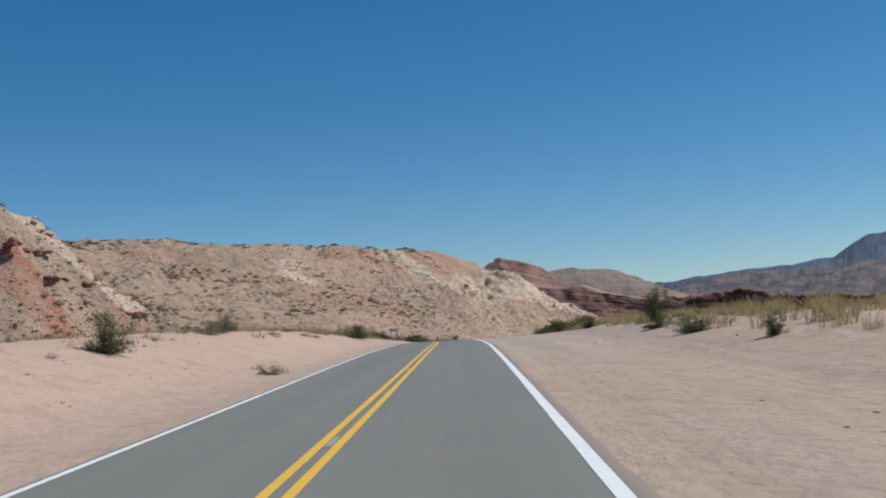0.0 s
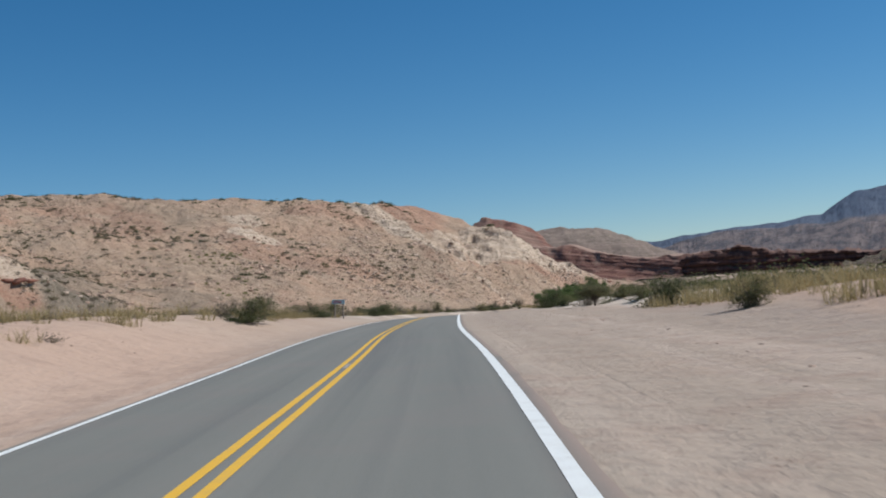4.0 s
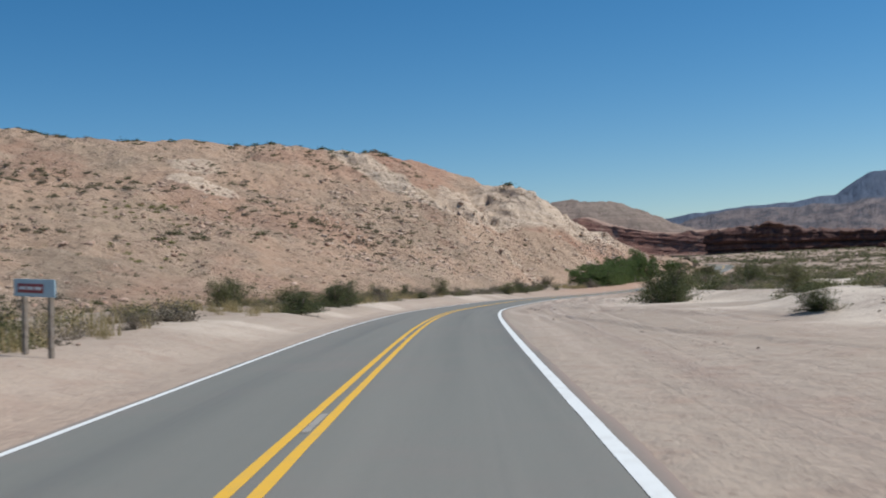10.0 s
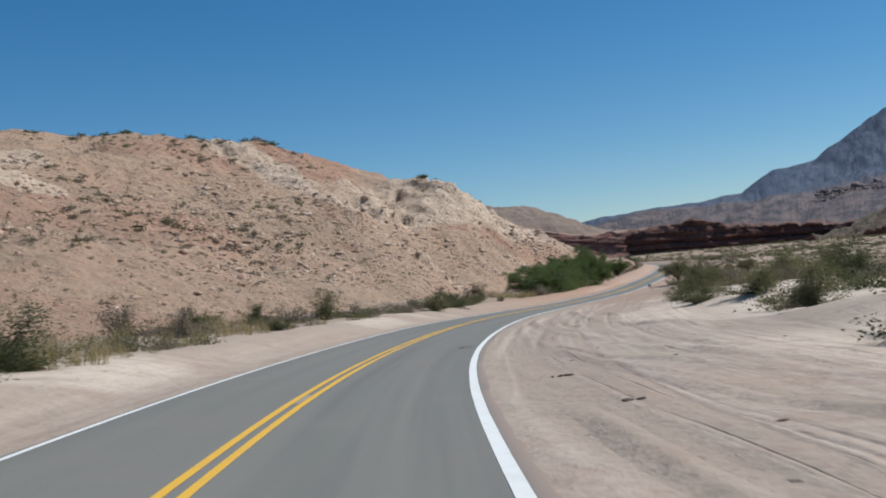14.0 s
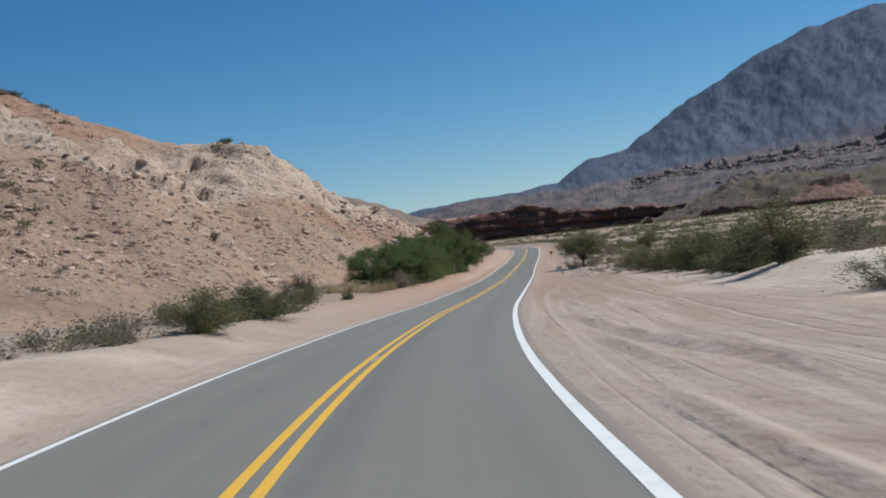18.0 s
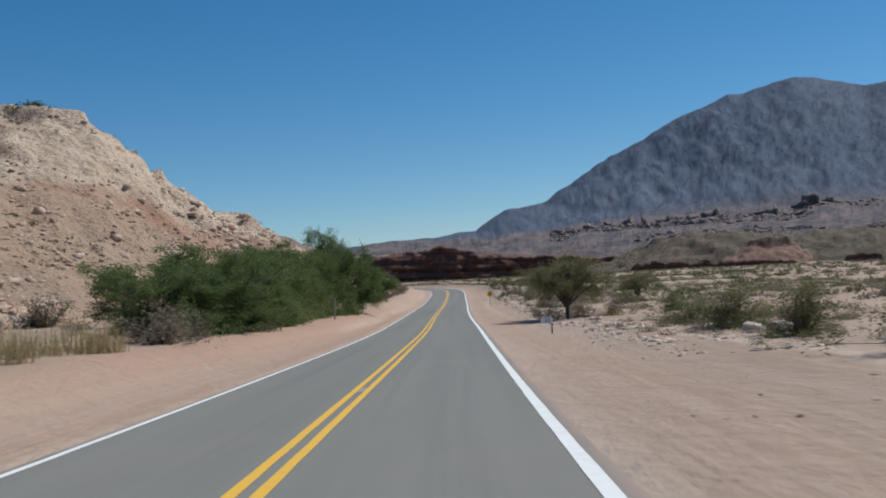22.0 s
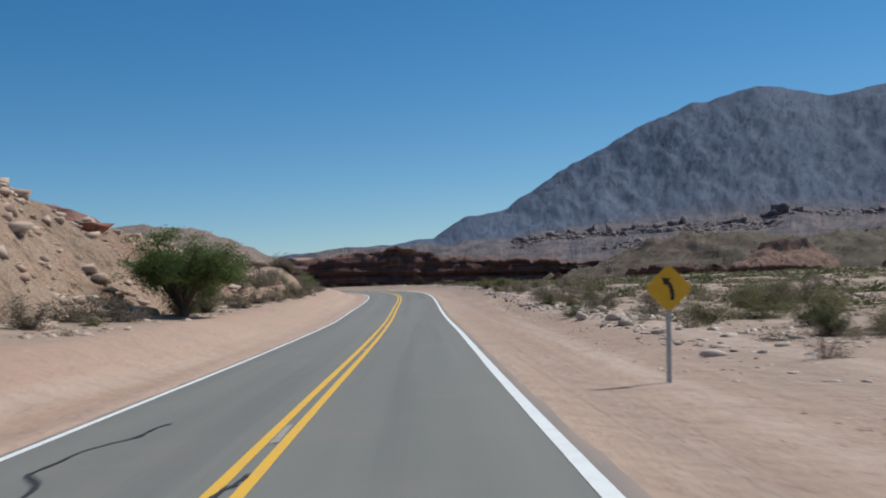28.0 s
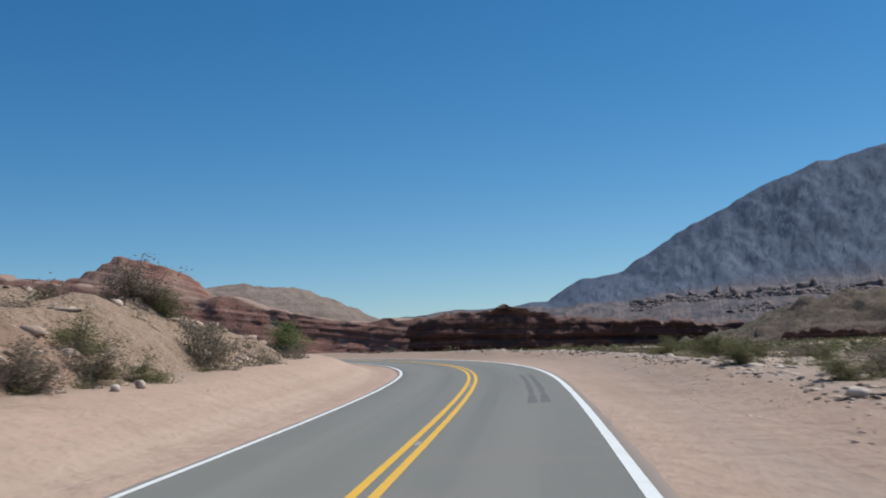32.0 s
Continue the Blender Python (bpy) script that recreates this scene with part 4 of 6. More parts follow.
SKY_EL = [0.5, 1.4, 2.1, 2.3, 2.65, 2.95, 3.9, 4.3, 5.9, 7.6, 8.75, 9.05, 9.05, 9.45, 9.62, 9.5, 9.2, 8.8, 9.1, 9.5, 8.5, 6.5, 4.0, 2.0]
az = np.radians(np.arange(-30, 100, 0.16))
rr = np.r_[np.arange(1500, 2900, 55), np.arange(2900, 4450, 22), 4560, 4700]
A, R = np.meshgrid(az, rr, indexing="ij")
X, Y = 60 + R * np.sin(A), 400 + R * np.cos(A)
el = np.interp(np.degrees(A) + 0.10 * vnoise(np.degrees(A) * 1.3, A * 0, 7) + 0.05 * vnoise(np.degrees(A) * 5, A * 0, 9), SKY_AZ, SKY_EL)
ztop = 4400 * np.tan(np.radians(0.996 * el))
foot = 105 * smooth01(1400, 2700, R) * smooth01(4, 16, np.degrees(A)) + 15
f = smooth01(2500, 4500, R) * 0.45 + 0.55 * np.clip((R - 2500) / 1900, 0, 1) ** 1.5
f = np.clip(f, 0, 1)
Z = foot + np.maximum(ztop - foot, 0) * f
rough = np.clip(f * (1 - f) * 4, 0, 1) * np.clip((ztop - foot) / 500, 0.06, 1)
face_u, face_v = A * 4000, Z / R * 4000
lean = face_u + 0.45 * face_v
Z += rough * (9 * ridged(lean / 300 + 0.5 * fbm(face_u / 160, face_v / 160, 141, 3), face_v / 420, 171, 4, 0.5) + 7 * ridged(lean / 95 + 0.6 * fbm(face_u / 70, face_v / 70, 143, 3), face_v / 130, 173, 3, 0.5) + 6 * fbm(face_u / 50, face_v / 50, 155, 4, 0.7))
Z += 5 * fbm(face_u / 90, face_v / 40, 147, 4) * smooth01(1500, 1900, R)
Z[:, -1] -= 400
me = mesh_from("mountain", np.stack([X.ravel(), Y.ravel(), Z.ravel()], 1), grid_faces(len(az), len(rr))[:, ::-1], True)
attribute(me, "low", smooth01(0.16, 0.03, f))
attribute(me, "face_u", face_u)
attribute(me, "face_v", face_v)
tagged(obj("mountain", me, M_MOUNTAIN), "bare mountain behind the valley, blue-grey haze painted into its colour", "mountain", kind="structure")

# rock lumps and towers strewn over the foot of the mountain, beyond counting
rng = np.random.RandomState(5)


def rock_mesh(n_sub, seed, flat=0.8, rough=0.28):
    bm = bmesh.new()
    bmesh.ops.create_icosphere(bm, subdivisions=n_sub, radius=1.0)
    for v in bm.verts:
        p = v.co.copy()
        v.co *= 1 + rough * noise.noise(p * 1.3 + Vector((seed * 7.1, 0, 0))) + 0.5 * rough * noise.noise(p * 3.1 + Vector((0, seed * 3.3, 0)))
        v.co.z *= flat
    co = np.array([v.co[:] for v in bm.verts])
    fc = np.array([[v.index for v in f.verts] for f in bm.faces])
    bm.free()
    return co, fc


def block_mesh(seed, n=13, flat=0.7):
    """An angular broken stone: the hull of random points."""
    r = np.random.RandomState(seed)
    p = r.normal(size=(n, 3))
    p /= np.linalg.norm(p, axis=1)[:, None]
    p *= r.uniform(0.75, 1.1, (n, 1)) * np.array([1.0, 0.85, flat])
    bm = bmesh.new()
    for q in p:
        bm.verts.new(q)
    out = bmesh.ops.convex_hull(bm, input=bm.verts)
    bmesh.ops.delete(bm, geom=[g for g in out["geom_interior"] if isinstance(g, bmesh.types.BMVert)], context="VERTS")
    bmesh.ops.triangulate(bm, faces=bm.faces)
    bm.verts.index_update()
    co = np.array([v.co[:] for v in bm.verts])
    fc = np.array([[v.index for v in f.verts] for f in bm.faces])
    bm.free()
    return co, fc


def scatter(name, protos, places, mat, label, category, smooth=False):
    """Join many copies of a few shapes into one mesh: x, y, z, size x, y, z, turn."""
    vs, fs, n = [], [], 0
    for i, (x, y, z, sx, sy, sz, a) in enumerate(places):
        co, fc = protos[i % len(protos)]
        c, s_ = math.cos(a), math.sin(a)
        q = co * np.array([sx, sy, sz])
        vs.append(np.stack([x + q[:, 0] * c - q[:, 1] * s_, y + q[:, 0] * s_ + q[:, 1] * c, z + q[:, 2]], 1))
        fs.append(fc + n)
        n += len(co)
    me = mesh_from(name, np.vstack(vs), np.vstack(fs), smooth)
    return tagged(obj(name, me, mat), label, category, kind="stuff")


def mountain_z(a_deg, r):
    i = np.clip(int(round((a_deg + 30) / 0.16)), 0, len(az) - 1)
    return float(np.interp(r, rr, Z[i]))


ROCKS = [rock_mesh(2, k, 1.0, 1.3) for k in range(6)] + [block_mesh(300 + k, 22, 0.9) for k in range(6)]
places = []
for _ in range(7500):
    a, r = rng.uniform(24, 60), rng.uniform(2050, 2800)
    w = rng.uniform(1.5, 4.2) * (2.2 if rng.rand() < 0.08 else 1)
    if vnoise(np.array([a / 3.0]), np.array([r / 260.0]), 17)[0] < 0.0:
        continue
    places.append((60 + r * math.sin(radians(a)), 400 + r * math.cos(radians(a)), mountain_z(a, r) - 0.1 * w, w * rng.uniform(0.8, 1.8), w, w * rng.uniform(0.4, 1.0), rng.uniform(0, 6)))
for a, r, w, hgt in ((32.6, 2720, 13, 28), (32.2, 2715, 20, 19), (30.2, 2700, 13, 21), (29.8, 2700, 17, 12), (28.2, 2680, 13, 16), (35.5, 2700, 16, 20), (35.0, 2700, 20, 12), (37.5, 2750, 18, 24), (37.0, 2740, 22, 14), (26.0, 2650, 15, 12)):
    places.append((60 + r * math.sin(radians(a)), 400 + r * math.cos(radians(a)), mountain_z(a, r), w, w, hgt * 0.9, 0.4))
for _ in range(230):
    a, r = rng.uniform(24, 58), rng.uniform(2480, 2800)
    if vnoise(np.array([a / 1.6]), np.array([r / 200.0]), 19)[0] < 0.05:
        continue
    w = rng.uniform(6, 15)
    places.append((60 + r * math.sin(radians(a)), 400 + r * math.cos(radians(a)), mountain_z(a, r) - 1.0, w * rng.uniform(0.8, 1.7), w, w * rng.uniform(0.5, 1.15), rng.uniform(0, 6)))
# red rock dulled towards blue-grey, haze put into its colour
M_BUTTE_FAR = plain_rough("hazy_red_rock", (0.098, 0.084, 0.088), (0.225, 0.178, 0.162), 0.05, 0.95, bumpd=3.0)
scatter("rock_towers", ROCKS, places, M_BUTTE_FAR, "red-brown rock lumps and towers below the mountain, greyed with painted haze", "rock field")

# ---------------------------------------------------------------- plants


def quads(centres, sizes, rng, up=0.0):
    """Small bent leaves (two triangles) at the centres, turned at random."""
    n = len(centres)
    a = rng.normal(size=(n, 3))
    a[:, 2] += up
    a /= np.linalg.norm(a, axis=1)[:, None]
    b = np.cross(a, rng.normal(size=(n, 3)))
    b /= np.linalg.norm(b, axis=1)[:, None] + 1e-9
    la, lb = sizes[:, None] * 1.0, sizes[:, None] * 0.42
    v = np.stack([centres - a * la, centres + b * lb, centres + a * la, centres - b * lb], 1).reshape(-1, 3)
    i = np.arange(n)[:, None] * 4
    return v, np.hstack([i, i + 1, i + 2, i + 3])


def tube(points, radii, sides=5):
    pts = np.asarray(points, dtype=float)
    out = []
    for k in range(len(pts)):
        d = pts[min(k + 1, len(pts) - 1)] - pts[max(k - 1, 0)]
        d /= np.linalg.norm(d) + 1e-9
        u = np.cross(d, [0.3, 0.9, 0.1])
        u /= np.linalg.norm(u) + 1e-9
        w = np.cross(d, u)
        for j in range(sides):
            t = 2 * math.pi * j / sides
            out.append(pts[k] + radii[k] * (math.cos(t) * u + math.sin(t) * w))
    f = []
    for k in range(len(pts) - 1):
        for j in range(sides):
            f.append((k * sides + j, k * sides + (j + 1) % sides, (k + 1) * sides + (j + 1) % sides, (k + 1) * sides + j))
    return np.array(out), np.array(f)


def joined(pieces):
    vs, fs, n = [], [], 0
    for v, f in pieces:
        vs.append(v)
        fs.append(f + n)
        n += len(v)
    return np.vstack(vs), np.vstack(fs)


def shrub(seed, leaf_mat, leaves=2600, leaf=0.034, twiggy=0.35, name="shrub", spread=1.0):
    """A bush one metre wide and one metre high on an Empty at its base."""
    rng = np.random.RandomState(seed)
    root = new(name)
    stems, tips = [], []
    for k in range(18):
        a, tilt = rng.uniform(0, 6.28), rng.uniform(0.05, 1.5) * spread
        ln = rng.uniform(0.45, 0.98) * (1.0 - 0.22 * tilt)
        p = [np.array([0.03 * math.cos(a), 0.03 * math.sin(a), -0.04])]
        d = np.array([math.cos(a) * math.sin(tilt) * 0.72, math.sin(a) * math.sin(tilt) * 0.72, math.cos(tilt)])
        for j in range(4):
            p.append(p[-1] + d * ln / 4 + rng.normal(size=3) * 0.02)
        stems.append(tube(p, [0.012, 0.010, 0.008, 0.006, 0.003], 4))
        tips += [p[1], p[2], p[3], p[4], p[4] + rng.normal(size=3) * 0.09]
        for _ in range(3):
            q = p[rng.randint(2, 5)]
            e = q + rng.normal(size=3) * 0.11 + np.array([0, 0, 0.05])
            stems.append(tube([q, (q + e) / 2 + rng.normal(size=3) * 0.01, e], [0.005, 0.004, 0.002], 3))
            tips.append(e)
    v, f = joined(stems)
    obj("stem", mesh_from("stem", v, f), M_TWIG, root)
    tips = np.array(tips)
    pick = tips[rng.randint(0, len(tips), leaves)]
    c = pick + rng.normal(size=(leaves, 3)) * np.array([0.060, 0.060, 0.055])
    c[:, 2] = np.abs(c[:, 2]) * 0.98 + 0.01
    keep = rng.rand(leaves) > twiggy * (0.4 + 0.6 * (c[:, 2] < 0.2))
    v, f = quads(c[keep], rng.uniform(0.6, 1.4, keep.sum()) * leaf, rng)
    obj("foliage", mesh_from("foliage", v, f), leaf_mat, root)
    return root


def tree(seed, leaf_mat, leaves=11000, leaf=0.016, trunk_h=0.22, umbrella=0.0, name="thorn_tree", limbs=9, low=0.12, skirt=0.0, dense=0.88):
    """A thorny desert tree, one metre wide and high: trunk, limbs, feathery crown."""
    rng = np.random.RandomState(seed)
    root = new(name)
    lean = rng.normal(size=2) * 0.05
    trunk = [np.array([0, 0, -0.03]), np.array([lean[0] * 0.4, lean[1] * 0.4, trunk_h * 0.5]), np.array([lean[0], lean[1], trunk_h])]
    stout = 0.62 if umbrella else 1.0
    v, f = tube(trunk, [0.036 * stout, 0.030 * stout, 0.027 * stout], 8)
    obj("trunk", mesh_from("trunk", v, f, True), M_BARK, root)
    tips = []
    for k in range(limbs):
        a = 6.28 * k / limbs + rng.uniform(-0.3, 0.3)
        reach, top = rng.uniform(0.20, 0.42), rng.uniform(0.52, 0.86)
        if umbrella:
            reach, top = rng.uniform(0.10, 0.46), rng.uniform(0.50, 0.92)
            top = min(top, 0.80 - 1.1 * reach * reach)
        elif rng.rand() < skirt:
            reach, top = rng.uniform(0.30, 0.47), rng.uniform(0.10, 0.45)
        top = min(top, 0.90 - 0.9 * reach * reach)
        p0 = trunk[-1] * rng.uniform(0.75, 1.0)
        p3 = np.array([math.cos(a) * reach, math.sin(a) * reach, top])
        p1 = p0 + (p3 - p0) * 0.35 + np.array([0, 0, 0.10 if not umbrella else 0.04]) + rng.normal(size=3) * 0.02
        p2 = p0 + (p3 - p0) * 0.7 + np.array([0, 0, 0.05 if not umbrella else 0.02]) + rng.normal(size=3) * 0.02
        pieces = [tube([p0, p1, p2, p3], [0.019 * stout, 0.014 * stout, 0.009 * stout, 0.004], 5)]
        for _ in range(14):
            u = rng.uniform(0.2, 1.05)
            q = p1 + (p3 - p1) * u
            e = q + rng.normal(size=3) * np.array([0.10, 0.10, 0.07]) + np.array([0, 0, 0.03 if not umbrella else 0.0])
            e[:2] *= min(1.0, 0.47 / max(math.hypot(e[0], e[1]), 1e-6))
            e[2] = min(e[2], (0.85 if umbrella else 0.94) - 0.9 * (e[0] ** 2 + e[1] ** 2))
            pieces.append(tube([q, (q + e) / 2 + rng.normal(size=3) * 0.012, e], [0.006, 0.004, 0.002], 3))
            tips += [e, (q + e) / 2, e + rng.normal(size=3) * 0.04]
        v, f = joined(pieces)
        obj("limb", mesh_from("limb", v, f), M_BARK, root)
    tips = np.array(tips)
    tips = tips[rng.rand(len(tips)) < dense]
    c = tips[rng.randint(0, len(tips), leaves)] + rng.normal(size=(leaves, 3)) * np.array([0.040, 0.040, 0.026])
    ok = (c[:, 2] > low) & (np.hypot(c[:, 0], c[:, 1]) < 0.53)
    v, f = quads(c[ok], rng.uniform(0.6, 1.5, ok.sum()) * leaf, rng)
    obj("crown", mesh_from("crown", v, f), leaf_mat, root)
    return root


def stand(protos, rows, label, category, group, sink=0.03):
    """Copies of the prototypes at x, y with width and height in metres."""
    rng = np.random.RandomState(len(rows) + int(abs(rows[0][0]) * 10))
    for i, (x, y, w, h) in enumerate(rows):
        p = protos[i % len(protos)]
        m = Matrix.Translation((x, y, height(x, y) - sink)) @ Matrix.Rotation(rng.uniform(0, 6.28), 4, "Z") @ Matrix.Diagonal((w * 1.08, w * 1.08, h * 1.06, 1))
        if p.get("placed"):
            ob = copy_thing(p, m @ Matrix.Diagonal((1 / p.scale.x, 1 / p.scale.y, 1 / p.scale.z, 1)))
            ob["placed"] = 1
        else:
            ob = p
            ob.matrix_basis = m
            ob["placed"] = 1
        tagged(ob, label, category, group)


DARK = [shrub(k, M_LEAF_DARK, 10000, 0.0155, 0.15) for k in (1, 2, 3)]
OLIVE = [shrub(k, M_LEAF_OLIVE, 9000, 0.0150, 0.22) for k in (11, 12, 13)]
GREY = [shrub(k, M_LEAF_GREY, 3000, 0.023, 0.30) for k in (21, 22, 23)]
DRY = [shrub(k, M_TWIG, 1600, 0.016, 0.3, "dry_bush") for k in (31, 32)]
VIVID = [shrub(k, M_LEAF_GREEN, 5500, 0.0225, 0.12) for k in (41, 42)]
THORN = [tree(k, M_LEAF_GROVE, 56000, 0.0078, 0.07, low=0.0, limbs=15, skirt=0.5, dense=0.36) for k in (51, 52, 53)]
ACACIA = [tree(k, M_LEAF_ACACIA, 34000, 0.0074, 0.15, 1.0, "acacia_tree", 16, 0.24, 0.0, 0.6) for k in (61, 62)]

D1 = "dark green shrub on the sandy roadside"
stand(DARK, [(10.0, 36.1, 0.8, 0.8), (-12.0, 37.5, 1.7, 1.7), (10.2, 49.4, 1.7, 1.0), (12.4, 70.0, 2.0, 2.3), (10.4, 58.6, 1.5, 0.9), (-13.4, 64.0, 1.6, 1.1), (12.6, 112.6, 3.4, 1.7), (-10.4, 117.1, 3.2, 1.5), (-9.3, 145.6, 1.9, 1.2), (-11.2, 156.4, 2.4, 1.6), (-12.8, 160.3, 2.4, 1.5)], D1, "shrub", "shrubs by the straight")
stand(DARK, [(13.4, 168.4, 2.0, 1.0), (-7.6, 189.4, 3.3, 1.3), (-7.6, 193.9, 2.6, 1.1), (-13.6, 202.9, 3.1, 1.9), (-7.0, 204.4, 3.1, 1.8), (15.9, 207.6, 4.7, 3.0), (17.4, 212.0, 3.6, 2.6), (-7.2, 209.5, 3.3, 1.6), (-7.6, 217.3, 3.4, 2.0), (-2.0, 245.4, 1.5, 0.7), (-4.0, 254.9, 1.9, 1.6), (36.5, 259.0, 5.0, 3.0)], "dense dark green shrub beside the bend", "shrub", "shrubs by the bend")
stand(DARK, [(28.7, 268.1, 1.8, 1.1), (11.5, 294.3, 4.2, 1.6), (41.4, 307.4, 4.2, 2.9), (43.5, 314.5, 4.5, 2.9), (36.5, 296.0, 4.2, 2.8), (19.4, 317.7, 0.9, 0.9), (84.5, 441.5, 1.4, 0.9), (84.8, 457.7, 1.2, 0.6), (91.6, 474.3, 1.3, 0.8)], "dark green scrub bush on stony sand", "shrub", "scrub by the wash")
D2 = "olive green desert bush on dry ground"
stand(OLIVE, [(10.4, 88.6, 1.7, 1.1), (18.0, 159.3, 3.2, 1.6), (19.5, 188.0, 3.6, 2.0), (21.0, 230.0, 3.6, 2.1), (24.1, 254.8, 3.4, 2.0), (-11.6, 130.2, 2.5, 1.9), (15.7, 136.7, 2.7, 1.1), (-12.5, 147.6, 1.4, 1.1), (-13.0, 199.2, 3.2, 1.9), (-10.0, 205.3, 2.9, 1.4), (-6.6, 248.6, 3.1, 1.7), (25.9, 250.6, 4.2, 1.8), (0.0, 264.3, 2.7, 2.1), (27.4, 271.2, 2.4, 1.5), (3.0, 272.3, 1.0, 0.9), (9.2, 284.4, 4.0, 1.6)], D2, "shrub", "olive bushes by the bend")
stand(OLIVE, [(19.8, 341.5, 2.0, 1.2), (18.4, 337.5, 1.5, 0.8), (13.7, 309.0, 1.8, 1.0), (35.3, 290.2, 4.4, 2.9), (39.0, 300.5, 4.4, 2.6), (45.0, 319.5, 4.0, 2.6), (41.5, 284.5, 5.0, 3.0), (47.0, 302.0, 4.6, 2.8), (41.0, 272.0, 4.6, 2.8), (16.0, 313.1, 2.1, 1.1), (45.9, 326.6, 3.9, 2.7), (49.8, 339.0, 2.7, 2.2), (52.8, 347.8, 4.4, 1.8), (56.2, 356.7, 3.0, 1.8), (49.4, 330.8, 4.6, 2.8), (48.2, 323.4, 4.4, 2.7), (73.0, 414.4, 2.1, 1.3), (86.7, 441.9, 1.8, 0.9), (85.8, 449.7, 1.9, 0.9), (65.8, 462.3, 1.2, 0.6), (90.2, 469.0, 1.0, 0.6)], D2, "shrub", "olive bushes by the wash")
stand(OLIVE, [(76.0, 496.3, 2.5, 1.4), (78.4, 500.9, 2.4, 1.5), (105.4, 513.4, 1.6, 0.7), (109.0, 524.8, 1.8, 0.9), (87.6, 526.6, 2.4, 1.5), (122.4, 551.4, 4.3, 1.5)], D2, "shrub", "olive bushes by the last bend")
D3 = "grey half-dry desert shrub with thin twigs"
stand(GREY, [(-7.2, 41.1, 1.15, 0.62), (-12.9, 57.2, 1.4, 0.8), (-13.0, 61.0, 1.7, 0.8), (-12.3, 121.0, 1.9, 1.5), (14.9, 160.5, 2.8, 1.6), (-9.4, 164.5, 0.8, 0.6), (-10.4, 212.2, 2.9, 1.5), (-6.2, 238.9, 2.9, 1.5), (-9.2, 240.6, 3.3, 1.9), (-2.0, 259.6, 3.0, 1.8), (2.0, 269.8, 2.5, 1.3), (7.9, 299.3, 1.7, 0.9)], D3, "shrub", "grey shrubs by the bend")
stand(GREY, [(13.2, 320.5, 2.2, 1.3), (16.9, 331.5, 2.6, 1.6), (14.6, 327.0, 2.0, 1.2), (58.4, 380.6, 2.6, 1.4), (61.6, 381.6, 2.8, 1.5), (62.8, 378.6, 2.4, 1.2), (29.4, 350.2, 3.6, 2.1), (38.0, 289.0, 3.6, 1.8), (43.5, 303.5, 3.4, 1.8), (39.5, 279.5, 3.6, 1.9), (16.3, 372.4, 3.4, 2.0), (24.5, 388.7, 5.0, 2.4), (99.8, 483.3, 3.1, 1.5), (97.2, 486.4, 2.4, 1.3), (103.2, 496.3, 2.3, 1.2), (80.6, 505.9, 3.0, 1.5), (82.5, 511.0, 3.3, 1.7), (104.8, 510.4, 1.3, 0.7), (108.8, 516.6, 3.0, 1.3), (86.7, 519.0, 2.2, 1.2), (63.5, 458.0, 2.4, 1.3), (57.5, 446.5, 2.6, 1.5)], D3, "shrub", "grey shrubs by the last bend")
brush = np.random.RandomState(77)
VERGE_BRUSH, SLOPE_BRUSH = [], []
for k in range(44):
    bx, by, _ = road_at(brush.uniform(455, 610), -brush.uniform(11.0, 24.0))
    w = brush.uniform(1.2, 3.0)
    VERGE_BRUSH.append((float(bx), float(by), w, w * brush.uniform(0.45, 0.65)))
for k in range(26):
    bx, by, _ = road_at(brush.uniform(505, 585), brush.uniform(9.0, 13.5))
    w = brush.uniform(1.4, 3.2)
    SLOPE_BRUSH.append((float(bx), float(by), w, w * brush.uniform(0.5, 0.65)))
stand(GREY, VERGE_BRUSH[:28], "grey-brown dry bush on the stony verge", "shrub", "bushes of the stony verge")
stand(OLIVE, VERGE_BRUSH[28:], "olive bush on the stony verge", "shrub", "bushes of the stony verge")
stand(GREY, SLOPE_BRUSH[:18], "grey-brown bush along the foot of the slope", "shrub", "bushes below the slope")
stand(OLIVE, SLOPE_BRUSH[18:], "olive bush along the foot of the slope", "shrub", "bushes below the slope")
stand(DRY, [(30.6, 352.8, 2.6, 1.5), (8.2, 291.2, 0.7, 0.5), (59.2, 380.6, 1.9, 1.0), (78.4, 434.3, 1.0, 0.9), (52.5, 429.0, 1.9, 1.0)], "dry leafless grey-brown twiggy bush", "bush", "dry bushes")
stand(VIVID, [(33.0, 361.0, 3.2, 2.0), (36.0, 368.4, 3.2, 2.2), (38.3, 374.6, 3.0, 2.0), (40.2, 381.0, 3.2, 2.2), (42.2, 388.0, 3.0, 2.2), (44.8, 395.0, 2.8, 2.0), (48.0, 402.4, 2.8, 2.0), (51.2, 410.4, 3.0, 2.0), (31.0, 356.5, 3.0, 2.1), (67.6, 378.3, 2.0, 1.3), (97.4, 560.0, 3.2, 2.0)], "bright green leafy bush on sandy ground", "shrub", "green bushes")
